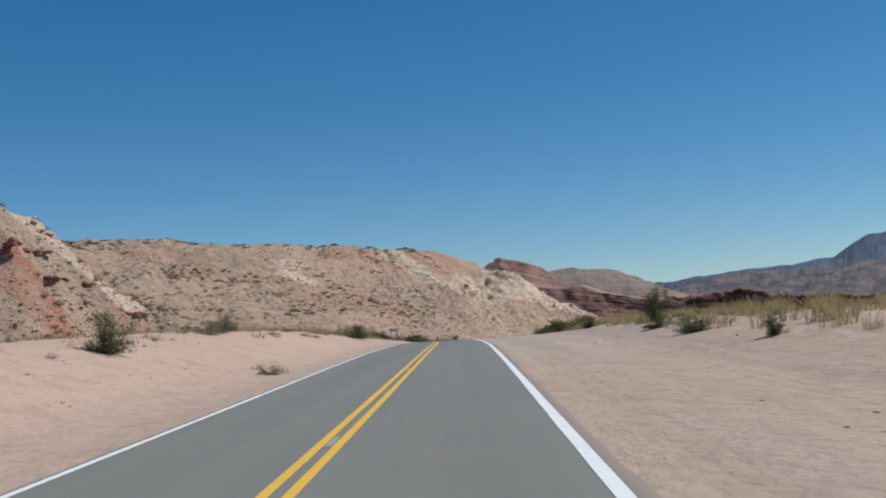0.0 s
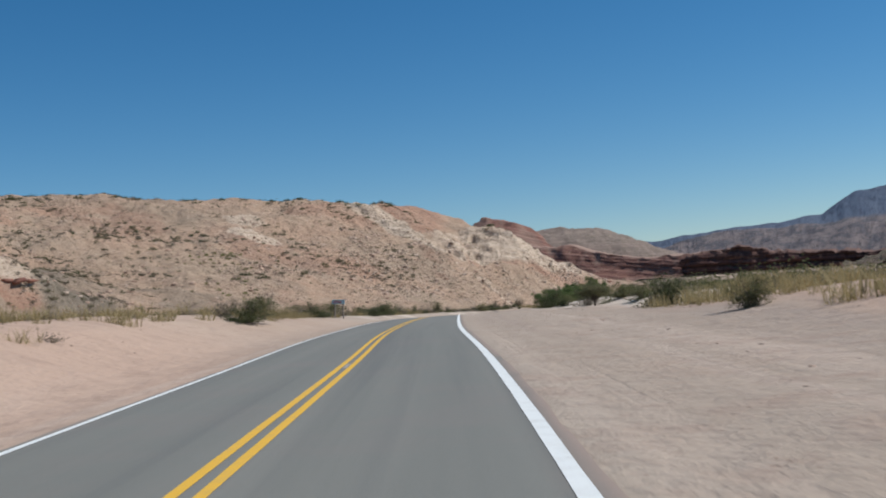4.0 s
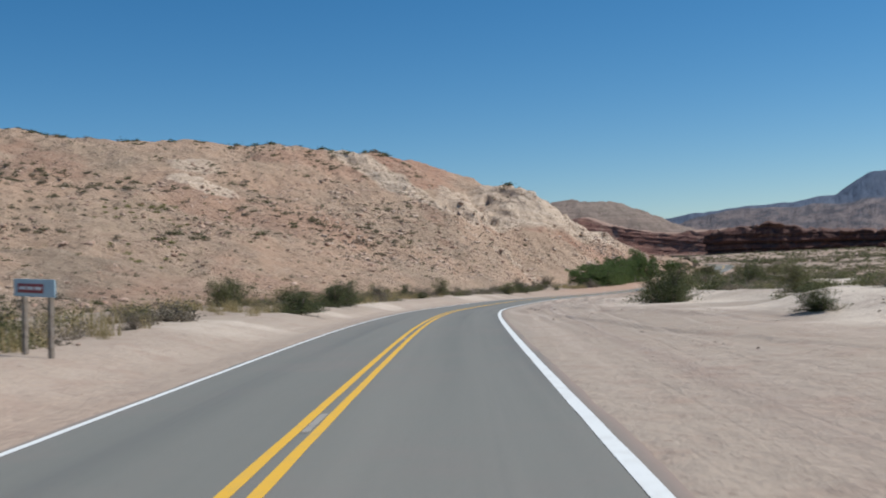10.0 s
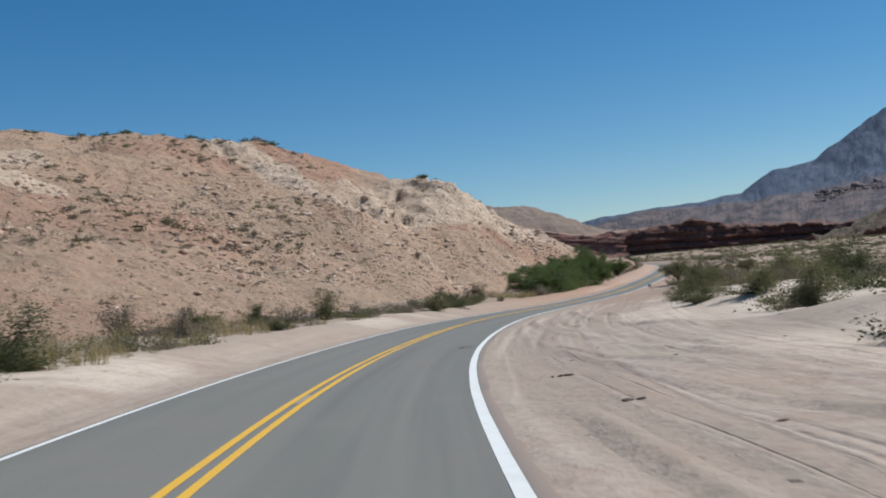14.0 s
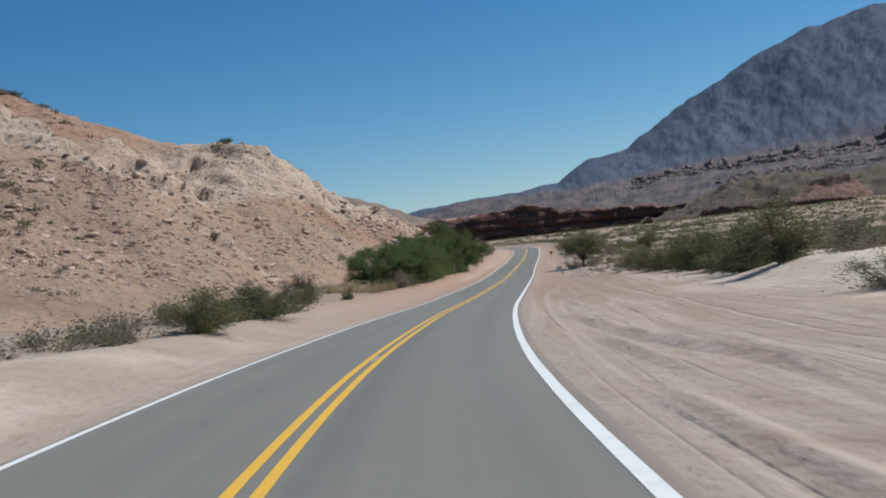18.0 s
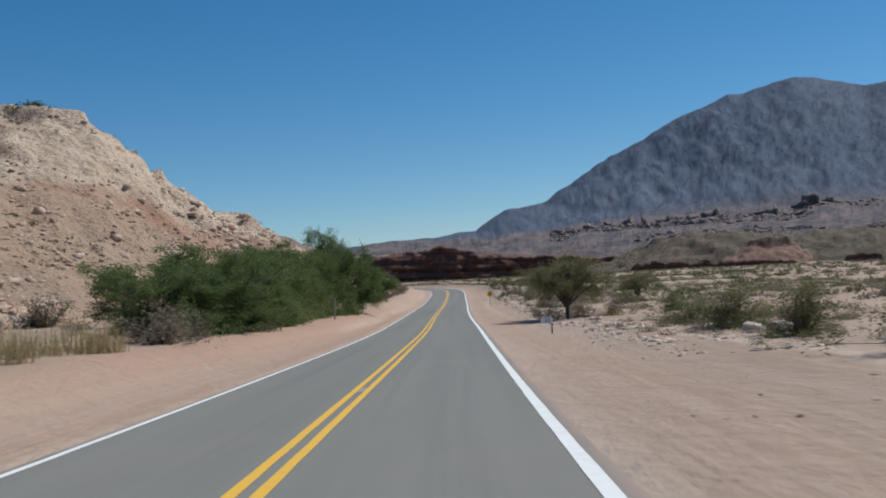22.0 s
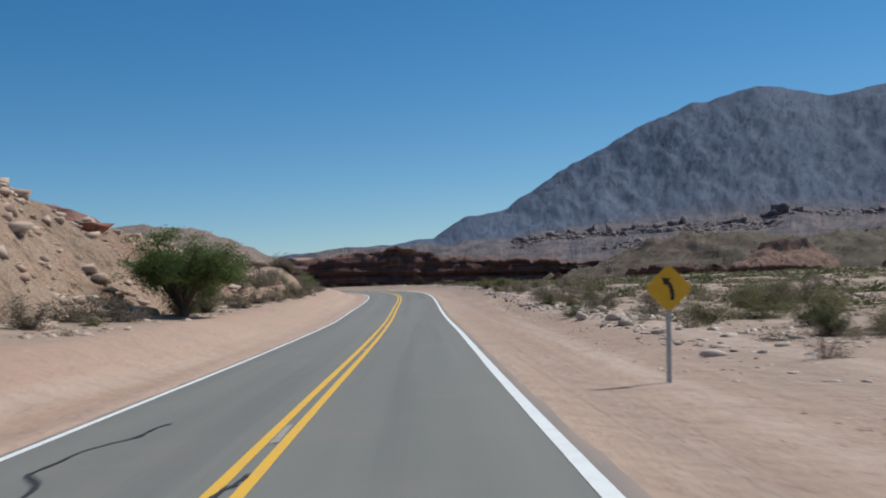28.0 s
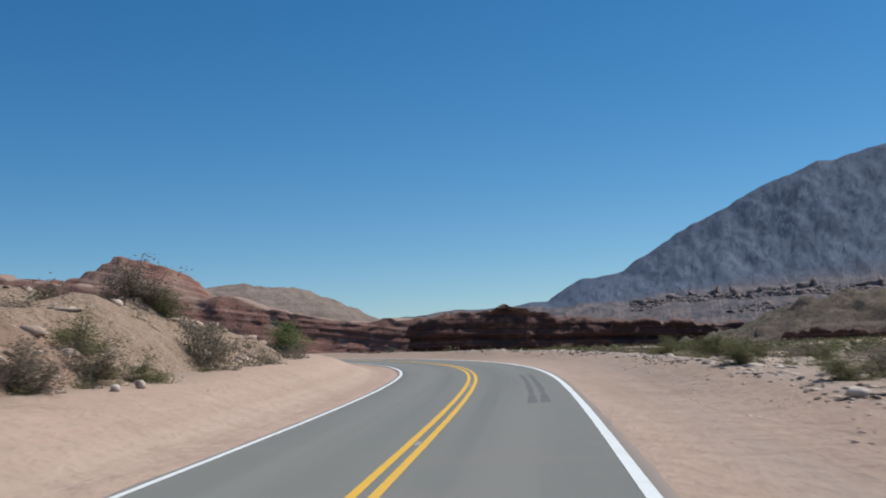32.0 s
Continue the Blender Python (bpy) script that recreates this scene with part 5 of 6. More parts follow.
stand(THORN, [(30.2, 357.6, 4.6, 3.5), (32.2, 360.5, 6.1, 4.2), (34.2, 367.0, 6.4, 4.4), (35.8, 373.0, 6.1, 4.5), (38.0, 379.0, 6.6, 4.9), (39.4, 385.0, 6.6, 5.5), (41.4, 391.9, 6.6, 6.3), (44.4, 398.2, 6.4, 6.8), (47.4, 406.2, 6.6, 6.6), (51.9, 415.7, 7.7, 9.7), (30.5, 369.0, 7.1, 4.6), (35.0, 386.0, 7.1, 4.9), (40.0, 396.5, 7.1, 7.0), (47.5, 412.5, 6.8, 6.5)], "green feathery thorn tree of the roadside grove", "tree", "trees of the grove")
stand(ACACIA, [(58.7, 377.4, 6.8, 5.1), (86.0, 418.5, 4.6, 3.4), (13.5, 146.0, 3.6, 2.3)], "wide olive-green acacia tree with dark trunk", "tree", "acacia trees")
stand([tree(71, M_LEAF_GROVE, 56000, 0.0082, 0.10, low=0.06, limbs=15, skirt=0.35, dense=0.6)], [(71.0, 474.4, 6.4, 4.6)], "dense green thorn tree below the rocky slope", "tree", "")

# ---------------------------------------------------------------- joined scrub, stones and grass


def tuft_proto(seed, n, leaf):
    rng = np.random.RandomState(seed)
    c = rng.normal(size=(n, 3)) * np.array([0.24, 0.24, 0.22])
    c[:, 2] = np.abs(c[:, 2]) + 0.06
    return quads(c, rng.uniform(0.6, 1.4, n) * leaf, rng)


FINE = [tuft_proto(60 + k, 240, 0.048) for k in range(5)]
TUFTS = [tuft_proto(k, 34, 0.125) for k in range(6)]
CLUMPS = [tuft_proto(20 + k, 64, 0.110) for k in range(6)]
rng = np.random.RandomState(17)


def over_land(n, x0, x1, y0, y1, test, size, flat, mix=0.0):
    """Random places on the land that pass the test, with sizes."""
    x, y = rng.uniform(x0, x1, n), rng.uniform(y0, y1, n)
    z, u = hill_surface(x, y)
    g, s, d = ground_height(x, y)
    h = np.where(u > 0, np.maximum(z, g), g)
    ok = test(x, y, u, d) & (rng.rand(n) < 0.5 + 0.5 * fbm(x / 14, y / 14, 301, 3))
    out = []
    for i in np.flatnonzero(ok):
        w = rng.uniform(*size) ** 1.0
        out.append((x[i], y[i], h[i] - 0.04 * w, w * rng.uniform(0.8, 1.3), w, w * rng.uniform(*flat), rng.uniform(0, 6.28)))
    return out



def along(n, y0, y1, d0, d1, size, flat, clump=6.0):
    """Random places beside the road between two side distances, in clusters."""
    ok = np.flatnonzero((LINE[:, 1] > y0) & (LINE[:, 1] < y1))
    s, d = rng.uniform(LINE_S[ok[0]], LINE_S[ok[-1]], n), rng.uniform(d0, d1, n)
    x, y, _ = road_at(s, d)
    z, u = hill_surface(x, y)
    g = ground_height(x, y)[0]
    h = np.where(u > 0, np.maximum(z, g), g)
    keep = rng.rand(n) < 0.45 + 0.8 * fbm(x / clump, y / clump, 303, 3)
    out = []
    for i in np.flatnonzero(keep):
        w = rng.uniform(*size)
        out.append((x[i], y[i], h[i] - 0.06 * w, w * rng.uniform(0.8, 1.3), w, w * rng.uniform(*flat), rng.uniform(0, 6.28)))
    return out


front = lambda x, y: y < np.interp(x, [c[0] for c in CREST[:5]] + [26, 66], [c[1] for c in CREST[:5]] + [470, 500]) + 6
on_hill = lambda x, y, u, d: (u > 0.01) & front(x, y) & (np.abs(d) > 7)
far_hill = lambda x, y, u, d: on_hill(x, y, u, d) & (d > 34) & (((x + 50) / 9) ** 2 + ((y - 371) / 7) ** 2 > 1)
crestline = lambda x, y, u, d: (u > 0.93) & front(x, y)
scatter("hillside_shrubs", TUFTS, over_land(10000, -240, 40, 180, 530, far_hill, (0.35, 1.35), (0.6, 1.0)), M_LEAF_HILL, "small olive shrubs dotted over the hillside", "shrubs")
scatter("hillside_dark_shrubs", TUFTS, over_land(2200, -240, 10, 180, 530, far_hill, (0.4, 1.6), (0.6, 1.0)) + over_land(2600, -240, 30, 300, 530, crestline, (1.1, 2.8), (0.5, 0.8)), M_LEAF_DARK, "dark shrubs along the crest and slopes of the hill", "shrubs")
scatter("hillside_grey_shrubs", TUFTS, over_land(8500, -240, 40, 170, 530, far_hill, (0.3, 1.2), (0.6, 1.0)), M_LEAF_GREY, "grey dry tufts on the hillside rubble", "shrubs")
FULL = [tuft_proto(80 + k, 130, 0.095) for k in range(6)]
rim = lambda x, y, u, d: (u > 0.90) & (u < 0.965) & front(x, y)
upper = lambda x, y, u, d: far_hill(x, y, u, d) & (u > 0.22) & (u < 0.97) & (fbm(x / 24, y / 24, 311, 3) > 0.0) & (x < -4) & (((x + 50) / 9) ** 2 + ((y - 371) / 7) ** 2 > 1) & (cliff_mask(x, y, x * 0)[0] < 0.3)
spur_side = lambda x, y, u, d: (u > 0.01) & (y < 262) & (np.abs(d) > 12)
green_gully = lambda x, y, u, d: (((x + 54) / 9) ** 2 + ((y - 333) / 14) ** 2 < 1) | (((x + 46) / 6) ** 2 + ((y - 303) / 14) ** 2 < 1)
scatter("crest_shrubs", FULL, over_land(6500, -240, 30, 250, 530, rim, (0.9, 3.4), (0.4, 0.65)), M_LEAF_DARK, "dark shrubs along the skyline of the hill", "shrubs")
scatter("slope_shrubs", FULL, over_land(5200, -230, 0, 200, 470, upper, (0.7, 2.3), (0.5, 0.8)) + over_land(700, -120, -34, 170, 262, spur_side, (0.5, 1.7), (0.5, 0.9)), M_LEAF_HILL, "olive shrubs in patches on the hillside", "shrubs")
scatter("slope_dark_shrubs", FULL, over_land(700, -230, 0, 200, 470, upper, (0.8, 2.6), (0.5, 0.8)) + over_land(150, -120, -34, 170, 262, spur_side, (0.6, 1.8), (0.5, 0.9)), M_LEAF_DARK, "dark shrubs in patches on the hillside", "shrubs")
scatter("slope_grey_shrubs", FULL, over_land(4600, -230, 0, 200, 470, upper, (0.6, 2.0), (0.5, 0.8)) + over_land(1300, -120, -34, 170, 262, spur_side, (0.5, 1.8), (0.5, 0.9)), M_LEAF_GREY, "grey half-dry shrubs in patches on the hillside", "shrubs")
scatter("gully_shrubs", FULL, over_land(420, -66, -38, 286, 350, green_gully, (0.5, 1.5), (0.6, 0.9)), M_LEAF_YELLOW, "yellow-green shrubs in the gully of the hill", "shrubs")
PEBBLES = [block_mesh(40 + k, 12 + k % 4) for k in range(9)]
scatter("hillside_stones", PEBBLES, over_land(14000, -60, 62, 300, 475, lambda x, y, u, d: on_hill(x, y, u, d) & (u < 0.6), (0.12, 0.45), (0.5, 0.9)) + over_land(1500, -60, 62, 300, 475, lambda x, y, u, d: on_hill(x, y, u, d) & (u < 0.55), (0.35, 0.85), (0.5, 0.9)) + over_land(16000, -200, 88, 190, 530, on_hill, (0.12, 0.55), (0.5, 0.9)) + over_land(4500, -120, 70, 200, 500, lambda x, y, u, d: on_hill(x, y, u, d) & (u < 0.7) & (fbm(x / 9, y / 9, 307, 3) > 0.0), (0.35, 1.15), (0.5, 0.9)), M_RUBBLE, "loose red and pale stones on the slope", "stones")
slope_end = lambda x, y, u, d: (u > 0.02) & (d > 5) & (u < 0.9)
near_slope = lambda x, y, u, d: on_hill(x, y, u, d) & (u < 0.62)
scatter("slope_boulders", PEBBLES, over_land(5200, -25, 64, 340, 470, near_slope, (0.14, 0.5), (0.5, 0.9)) + over_land(700, -25, 64, 340, 470, near_slope, (0.45, 1.1), (0.5, 0.9)) + over_land(2600, 44, 100, 425, 570, slope_end, (0.12, 0.65), (0.5, 0.9)) + over_land(260, 36, 74, 425, 490, slope_end, (0.6, 1.25), (0.5, 0.9)) + over_land(2600, -120, -34, 170, 262, spur_side, (0.15, 0.7), (0.5, 0.9)) + along(5000, 425, 545, 9, 34, (0.06, 0.3), (0.5, 0.9), 3) + along(1000, 425, 500, 11, 32, (0.25, 0.8), (0.5, 0.9), 3) + over_land(700, -120, 30, 330, 470, lambda x, y, u, d: (u > 0.25) & (u < 0.75), (0.3, 1.0), (0.5, 0.9)), M_SLOPE_STONE, "pale broken boulders on the rocky slope", "stones")
verge = lambda x, y, u, d: (np.abs(d) > 4.4) & (np.abs(d) < 22) & (u <= 0)
scatter("verge_pebbles", PEBBLES, over_land(5200, -20, 125, 5, 545, verge, (0.02, 0.085), (0.5, 0.9)), M_STONE, "pale pebbles strewn over the sand", "pebbles")
scatter("dark_clods", PEBBLES, along(420, 8, 125, 5.2, 15, (0.02, 0.09), (0.3, 0.7), 4) + along(260, 8, 125, -14, -5, (0.02, 0.07), (0.3, 0.7), 4) + along(240, 130, 330, -13, -4.6, (0.03, 0.11), (0.5, 0.9)) + along(200, 330, 560, -8, -4.6, (0.03, 0.08), (0.3, 0.6)) + along(1300, 335, 575, -9.6, -7.8, (0.04, 0.15), (0.4, 0.7), 3) + along(500, 400, 575, -7.4, -6.0, (0.02, 0.07), (0.3, 0.6), 3), M_CLOD, "dark clods and bits of bark on the sand", "clods")
scatter("verge_clods", PEBBLES, over_land(3600, -20, 125, 5, 545, verge, (0.03, 0.11), (0.4, 0.8)), M_RUBBLE, "brown clods and stones on the verge", "pebbles")
scatter("wash_stones", PEBBLES, along(1800, 335, 575, -9.4, -8.0, (0.04, 0.18), (0.4, 0.8), 3) + along(1500, 335, 575, -7.8, -6.2, (0.02, 0.11), (0.4, 0.8), 3) + along(2200, 335, 575, -13.5, -8.4, (0.05, 0.28), (0.4, 0.8), 4) + along(420, 335, 575, -12, -8.6, (0.14, 0.4), (0.4, 0.8), 4) + along(900, 335, 575, -30, -12, (0.1, 0.4), (0.4, 0.8)), M_STONE, "pale flat stones at the edge of the wash", "stones")

scrub_far = lambda x, y, u, d: (d < -17) & (u <= 0)
toe_scrub = lambda x, y, u, d: (d > 8.0) & (u < 0.05) & (d < 22)
scatter("slope_scrub", FINE, along(150, 30, 140, 9.0, 19, (0.2, 0.75), (0.6, 1.0), 5) + along(330, 485, 570, 8.4, 15, (0.4, 1.3), (0.7, 1.1), 4) + along(120, 485, 570, 15, 40, (0.25, 0.8), (0.6, 1.0)) + along(160, 420, 500, 9, 30, (0.3, 0.9), (0.6, 1.0)) + along(330, 150, 320, 8.2, 13, (0.6, 1.6), (0.7, 1.1), 5), M_LEAF_GREY, "grey-brown bushes along the foot of the slope", "scrub")
scatter("toe_scrub", FINE, over_land(900, -24, 60, 150, 470, toe_scrub, (0.6, 1.8), (0.5, 0.9)), M_LEAF_GREY, "grey-green scrub at the foot of the slope", "scrub")
scatter("verge_scrub", FINE, along(800, 335, 580, -19, -9.4, (0.25, 0.95), (0.6, 1.0), 5), M_LEAF_GREY, "grey dry scrub along the stony verge", "scrub")
scatter("verge_olive_scrub", FINE, along(420, 335, 580, -19, -10.0, (0.3, 1.1), (0.6, 1.0), 5) + along(120, 490, 570, 8.4, 15, (0.4, 1.1), (0.6, 1.0)) + along(170, 150, 320, 8.0, 13, (0.6, 1.6), (0.7, 1.1), 5), M_LEAF_OLIVE, "olive scrub along the stony verge", "scrub")
BUSHY = [tuft_proto(120 + k, 520, 0.040) for k in range(4)]
scatter("wash_scrub", BUSHY, over_land(620, 14, 90, 95, 300, scrub_far, (1.0, 3.0), (0.5, 0.9)), M_LEAF_OLIVE, "olive scrub behind the pale sand bank", "scrub")
scatter("wash_dark_scrub", BUSHY, over_land(220, 14, 90, 95, 300, scrub_far, (1.2, 3.4), (0.5, 0.9)), M_LEAF_DARK, "dark green scrub behind the pale sand bank", "scrub")
scatter("wash_grey_scrub", BUSHY, over_land(620, 14, 90, 60, 300, scrub_far, (0.8, 2.4), (0.5, 0.9)), M_LEAF_GREY, "grey dry scrub behind the pale sand bank", "scrub")
scatter("near_plain_scrub", FINE, along(800, 340, 600, -60, -18, (0.8, 2.3), (0.5, 0.8)), M_LEAF_OLIVE, "olive bushes on the near side of the plain", "scrub")
scatter("near_plain_dark_scrub", FINE, along(260, 340, 600, -60, -16, (0.8, 2.2), (0.5, 0.8)), M_LEAF_DARK, "dark green bushes on the near side of the plain", "scrub")
scatter("near_plain_grey_scrub", FINE, along(1100, 340, 600, -60, -16, (0.6, 2.0), (0.5, 0.8)), M_LEAF_GREY, "grey dry bushes on the near side of the plain", "scrub")
scatter("plain_scrub", CLUMPS, over_land(1800, 60, 220, 250, 700, scrub_far, (1.0, 2.6), (0.45, 0.8)), M_LEAF_OLIVE, "olive scrub spread over the valley plain", "scrub")
scatter("far_plain_scrub", TUFTS, over_land(2400, 100, 440, 600, 1000, scrub_far, (1.6, 4.0), (0.4, 0.7)), M_LEAF_OLIVE, "olive scrub far out on the valley plain", "scrub")
scatter("plain_dark_scrub", CLUMPS, over_land(700, 60, 220, 250, 700, scrub_far, (1.0, 3.0), (0.5, 0.9)), M_LEAF_DARK, "dark green scrub spread over the valley plain", "scrub")
scatter("far_plain_dark_scrub", TUFTS, over_land(900, 100, 420, 560, 1000, scrub_far, (1.6, 4.2), (0.5, 0.9)), M_LEAF_DARK, "dark green scrub far out on the valley plain", "scrub")
scatter("plain_grey_scrub", CLUMPS, over_land(1800, 60, 220, 250, 700, scrub_far, (0.6, 2.2), (0.45, 0.8)), M_LEAF_GREY, "grey dry scrub spread over the valley plain", "scrub")
scatter("far_plain_grey_scrub", TUFTS, over_land(1600, 100, 420, 560, 1000, scrub_far, (1.4, 3.4), (0.45, 0.8)), M_LEAF_GREY, "grey dry scrub far out on the valley plain", "scrub")


def grass_proto(seed, n=46):
    rng = np.random.RandomState(seed)
    vs, fs = [], []
    for k in range(n):
        a, r, b = rng.uniform(0, 6.28), 0.42 * math.sqrt(rng.rand()), rng.uniform(0, 6.28)
        h, bend = rng.uniform(0.3, 1.0), rng.uniform(0.08, 0.6)
        base = np.array([r * math.cos(a), r * math.sin(a), 0])
        w = np.array([-math.sin(b), math.cos(b), 0]) * 0.011
        mid = base + np.array([math.cos(b) * bend * 0.35, math.sin(b) * bend * 0.35, h * 0.6])
        tip = base + np.array([math.cos(b) * bend, math.sin(b) * bend, h])
        vs += [base - w, base + w, mid + w * 0.8, mid - w * 0.8, tip + w * 0.2, tip - w * 0.2]
        i = 6 * k
        fs += [(i, i + 1, i + 2, i + 3), (i + 3, i + 2, i + 4, i + 5)]
    return np.array(vs), np.array(fs)


GRASSES = [grass_proto(k) for k in range(5)]
left_grass = lambda x, y, u, d: (d > 9.5) & (d < 26) & (u < 0.08)
right_grass = lambda x, y, u, d: (d < -13) & (d > -26)
scatter("dry_grass", GRASSES, over_land(1500, -40, 0, 50, 175, left_grass, (0.6, 1.3), (0.45, 0.8)) + over_land(2400, 10, 40, 28, 112, right_grass, (0.7, 1.5), (0.5, 0.85)) + along(500, 120, 260, 8.2, 15, (0.5, 1.1), (0.7, 1.1)) + along(60, 333, 345, 8.5, 14, (0.8, 1.4), (0.7, 1.1)) + over_land(300, -24, 2, 175, 260, lambda x, y, u, d: (d > 7.5) & (d < 18) & (u < 0.05), (0.4, 0.8), (0.6, 1.0)) + over_land(160, 56, 80, 372, 400, lambda x, y, u, d: (d < -12) & (d > -24), (0.6, 1.2), (0.7, 1.0)), M_GRASS, "tall dry yellow grass along the verge", "grass")

# ---------------------------------------------------------------- boulders by the road


def boulder(x, y, w, dpt, h, seed, label):
    co, fc = block_mesh(seed, 26, 1.0)
    co = co * np.array([w / 2, dpt / 2, h / 2])
    co[:, 2] = np.maximum(co[:, 2], -h * 0.3)
    me = mesh_from("boulder", co, fc, False)
    ob = obj("boulder", me, M_STONE)
    ob.matrix_world = pose(x, y, height(x, y) + h * 0.22, 0, 0, seed * 37)
    return tagged(ob, label, "boulder", "boulders by the wash")


for k, (x, y, w, dpt, h) in enumerate(((83.8, 455.2, 0.8, 0.6, 0.5), (83.4, 452.0, 0.9, 0.5, 0.4), (82.0, 448.6, 0.6, 0.5, 0.35), (87.8, 461.0, 0.8, 0.6, 0.4), (86.2, 458.6, 0.6, 0.5, 0.3), (103.0, 509.8, 0.7, 0.5, 0.3), (89.4, 521.0, 0.45, 0.4, 0.35), (88.8, 519.5, 0.35, 0.3, 0.25), (62.4, 386.0, 1.3, 0.8, 0.5), (64.5, 392.5, 1.4, 0.9, 0.5), (60.8, 383.2, 0.8, 0.6, 0.4), (50.6, 341.2, 1.3, 0.9, 0.6), (51.6, 344.6, 0.9, 0.8, 0.5), (52.4, 347.6, 1.2, 0.8, 0.5), (58.2, 371.6, 0.9, 0.6, 0.4), (59.4, 376.0, 1.0, 0.7, 0.4), (66.8, 398.6, 0.9, 0.7, 0.4), (77.6, 437.0, 0.7, 0.4, 0.25))):
    boulder(x, y, w, dpt, h, 80 + k, "pale broken boulder at the edge of the wash")


# ---------------------------------------------------------------- signs


def box(bm, x0, x1, y0, y1, z0, z1, bevel=0.004):
    r = bmesh.ops.create_cube(bm, size=1.0)
    bmesh.ops.transform(bm, matrix=Matrix.Translation(((x0 + x1) / 2, (y0 + y1) / 2, (z0 + z1) / 2)) @ Matrix.Diagonal((x1 - x0, y1 - y0, z1 - z0, 1)), verts=r["verts"])
    if bevel:
        es = list({e for v in r["verts"] for e in v.link_edges})
        bmesh.ops.bevel(bm, geom=es, offset=bevel, segments=1, affect="EDGES")


def slab(x0, x1, y0, y1, z0, z1, bevel=0.004):
    bm = bmesh.new()
    box(bm, x0, x1, y0, y1, z0, z1, bevel)
    return bm


M_SIGN_YELLOW = plain_rough("yellow_sign_sheet", (0.72, 0.40, 0.02), (0.78, 0.46, 0.04), 3.0, 0.45)
M_SIGN_BLACK = plain_rough("black_sign_film", (0.02, 0.02, 0.02), (0.04, 0.04, 0.04), 5.0, 0.5)
M_SIGN_WHITE = plain_rough("white_sign_sheet", (0.70, 0.71, 0.72), (0.80, 0.80, 0.80), 4.0, 0.5)
M_SIGN_BLUE = plain_rough("faded_blue_sign_board", (0.36, 0.52, 0.60), (0.46, 0.60, 0.66), 4.0, 0.6)
M_SIGN_RED = plain_rough("faded_red_sign_band", (0.30, 0.06, 0.07), (0.38, 0.10, 0.10), 4.0, 0.6)


def info_sign():
    root = new("information_sign")
    root.matrix_world = pose(-8.45, 153.9, height(-8.45, 153.9), 0, 3, -38)
    for px in (-0.5, 0.5):
        bm = slab(px - 0.055, px + 0.055, -0.05, 0.05, -0.3, 1.62, 0.01)
        part("post", bm, M_WOOD, root)
    board = part("board", slab(-0.78, 0.78, -0.085, -0.052, 1.26, 1.64), M_SIGN_BLUE, root, "faded pale blue board")
    part("red_band", slab(-0.62, 0.36, -0.092, -0.088, 1.34, 1.54, 0), M_SIGN_RED, board, "faded red band")
    for k, (a, b) in enumerate(((-0.56, -0.30), (-0.25, 0.0), (0.05, 0.30))):
        part("writing_bar", slab(a, b, -0.098, -0.095, 1.41, 1.48, 0), M_SIGN_WHITE, board)
    return tagged(root, "faded blue information board on two wooden posts", "sign")


def warning_sign():
    root = new("curve_warning_sign")
    gx_, gy_ = 73.7, 432.6
    root.matrix_world = pose(gx_, gy_, height(gx_, gy_), 0, 2.6, -20)
    part("post", slab(-0.04, 0.04, -0.03, 0.03, -0.3, 1.62, 0.006), M_STEEL, root)
    bm = bmesh.new()
    box(bm, -0.30, 0.30, -0.008, 0.0, -0.30, 0.30, 0)
    vert = [e for e in bm.edges if abs((e.verts[0].co - e.verts[1].co).y) > 0.005]
    bmesh.ops.bevel(bm, geom=vert, offset=0.05, segments=4, affect="EDGES")
    bmesh.ops.transform(bm, matrix=Matrix.Translation((0, -0.034, 1.62)) @ Matrix.Rotation(radians(45), 4, "Y"), verts=bm.verts)
    plate = part("plate", bm, M_SIGN_YELLOW, root, "yellow diamond plate")
    bm = bmesh.new()
    line = [(0.06, 1.42), (0.062, 1.52), (0.05, 1.60), (0.015, 1.68), (-0.03, 1.73)]
    prev = None
    for i, (px, pz) in enumerate(line):
        q = line[min(i + 1, len(line) - 1)]
        p = line[max(i - 1, 0)]
        tx, tz = q[0] - p[0], q[1] - p[1]
        n = math.hypot(tx, tz)
        nx, nz = -tz / n * 0.034, tx / n * 0.034
        cur = [bm.verts.new((px + nx, y_, pz + nz)) for y_ in (-0.052, -0.046)] + [bm.verts.new((px - nx, y_, pz - nz)) for y_ in (-0.052, -0.046)]
        if prev:
            bm.faces.new((prev[0], cur[0], cur[2], prev[2]))
            bm.faces.new((prev[1], prev[3], cur[3], cur[1]))
            bm.faces.new((prev[0], prev[1], cur[1], cur[0]))
            bm.faces.new((prev[2], cur[2], cur[3], prev[3]))
        prev = cur
    tri = [(-0.115, 1.80), (0.035, 1.79), (-0.075, 1.66)]
    a = [bm.verts.new((x_, -0.052, z_)) for x_, z_ in tri]
    b = [bm.verts.new((x_, -0.046, z_)) for x_, z_ in tri]
    bm.faces.new(a)
    bm.faces.new(b[::-1])
    for i in range(3):
        j = (i + 1) % 3
        bm.faces.new((a[i], b[i], b[j], a[j]))
    bmesh.ops.recalc_face_normals(bm, faces=bm.faces)
    part("arrow", bm, M_SIGN_BLACK, plate, "black left-curve arrow")
    return tagged(root, "yellow diamond curve warning sign on steel post", "road sign")


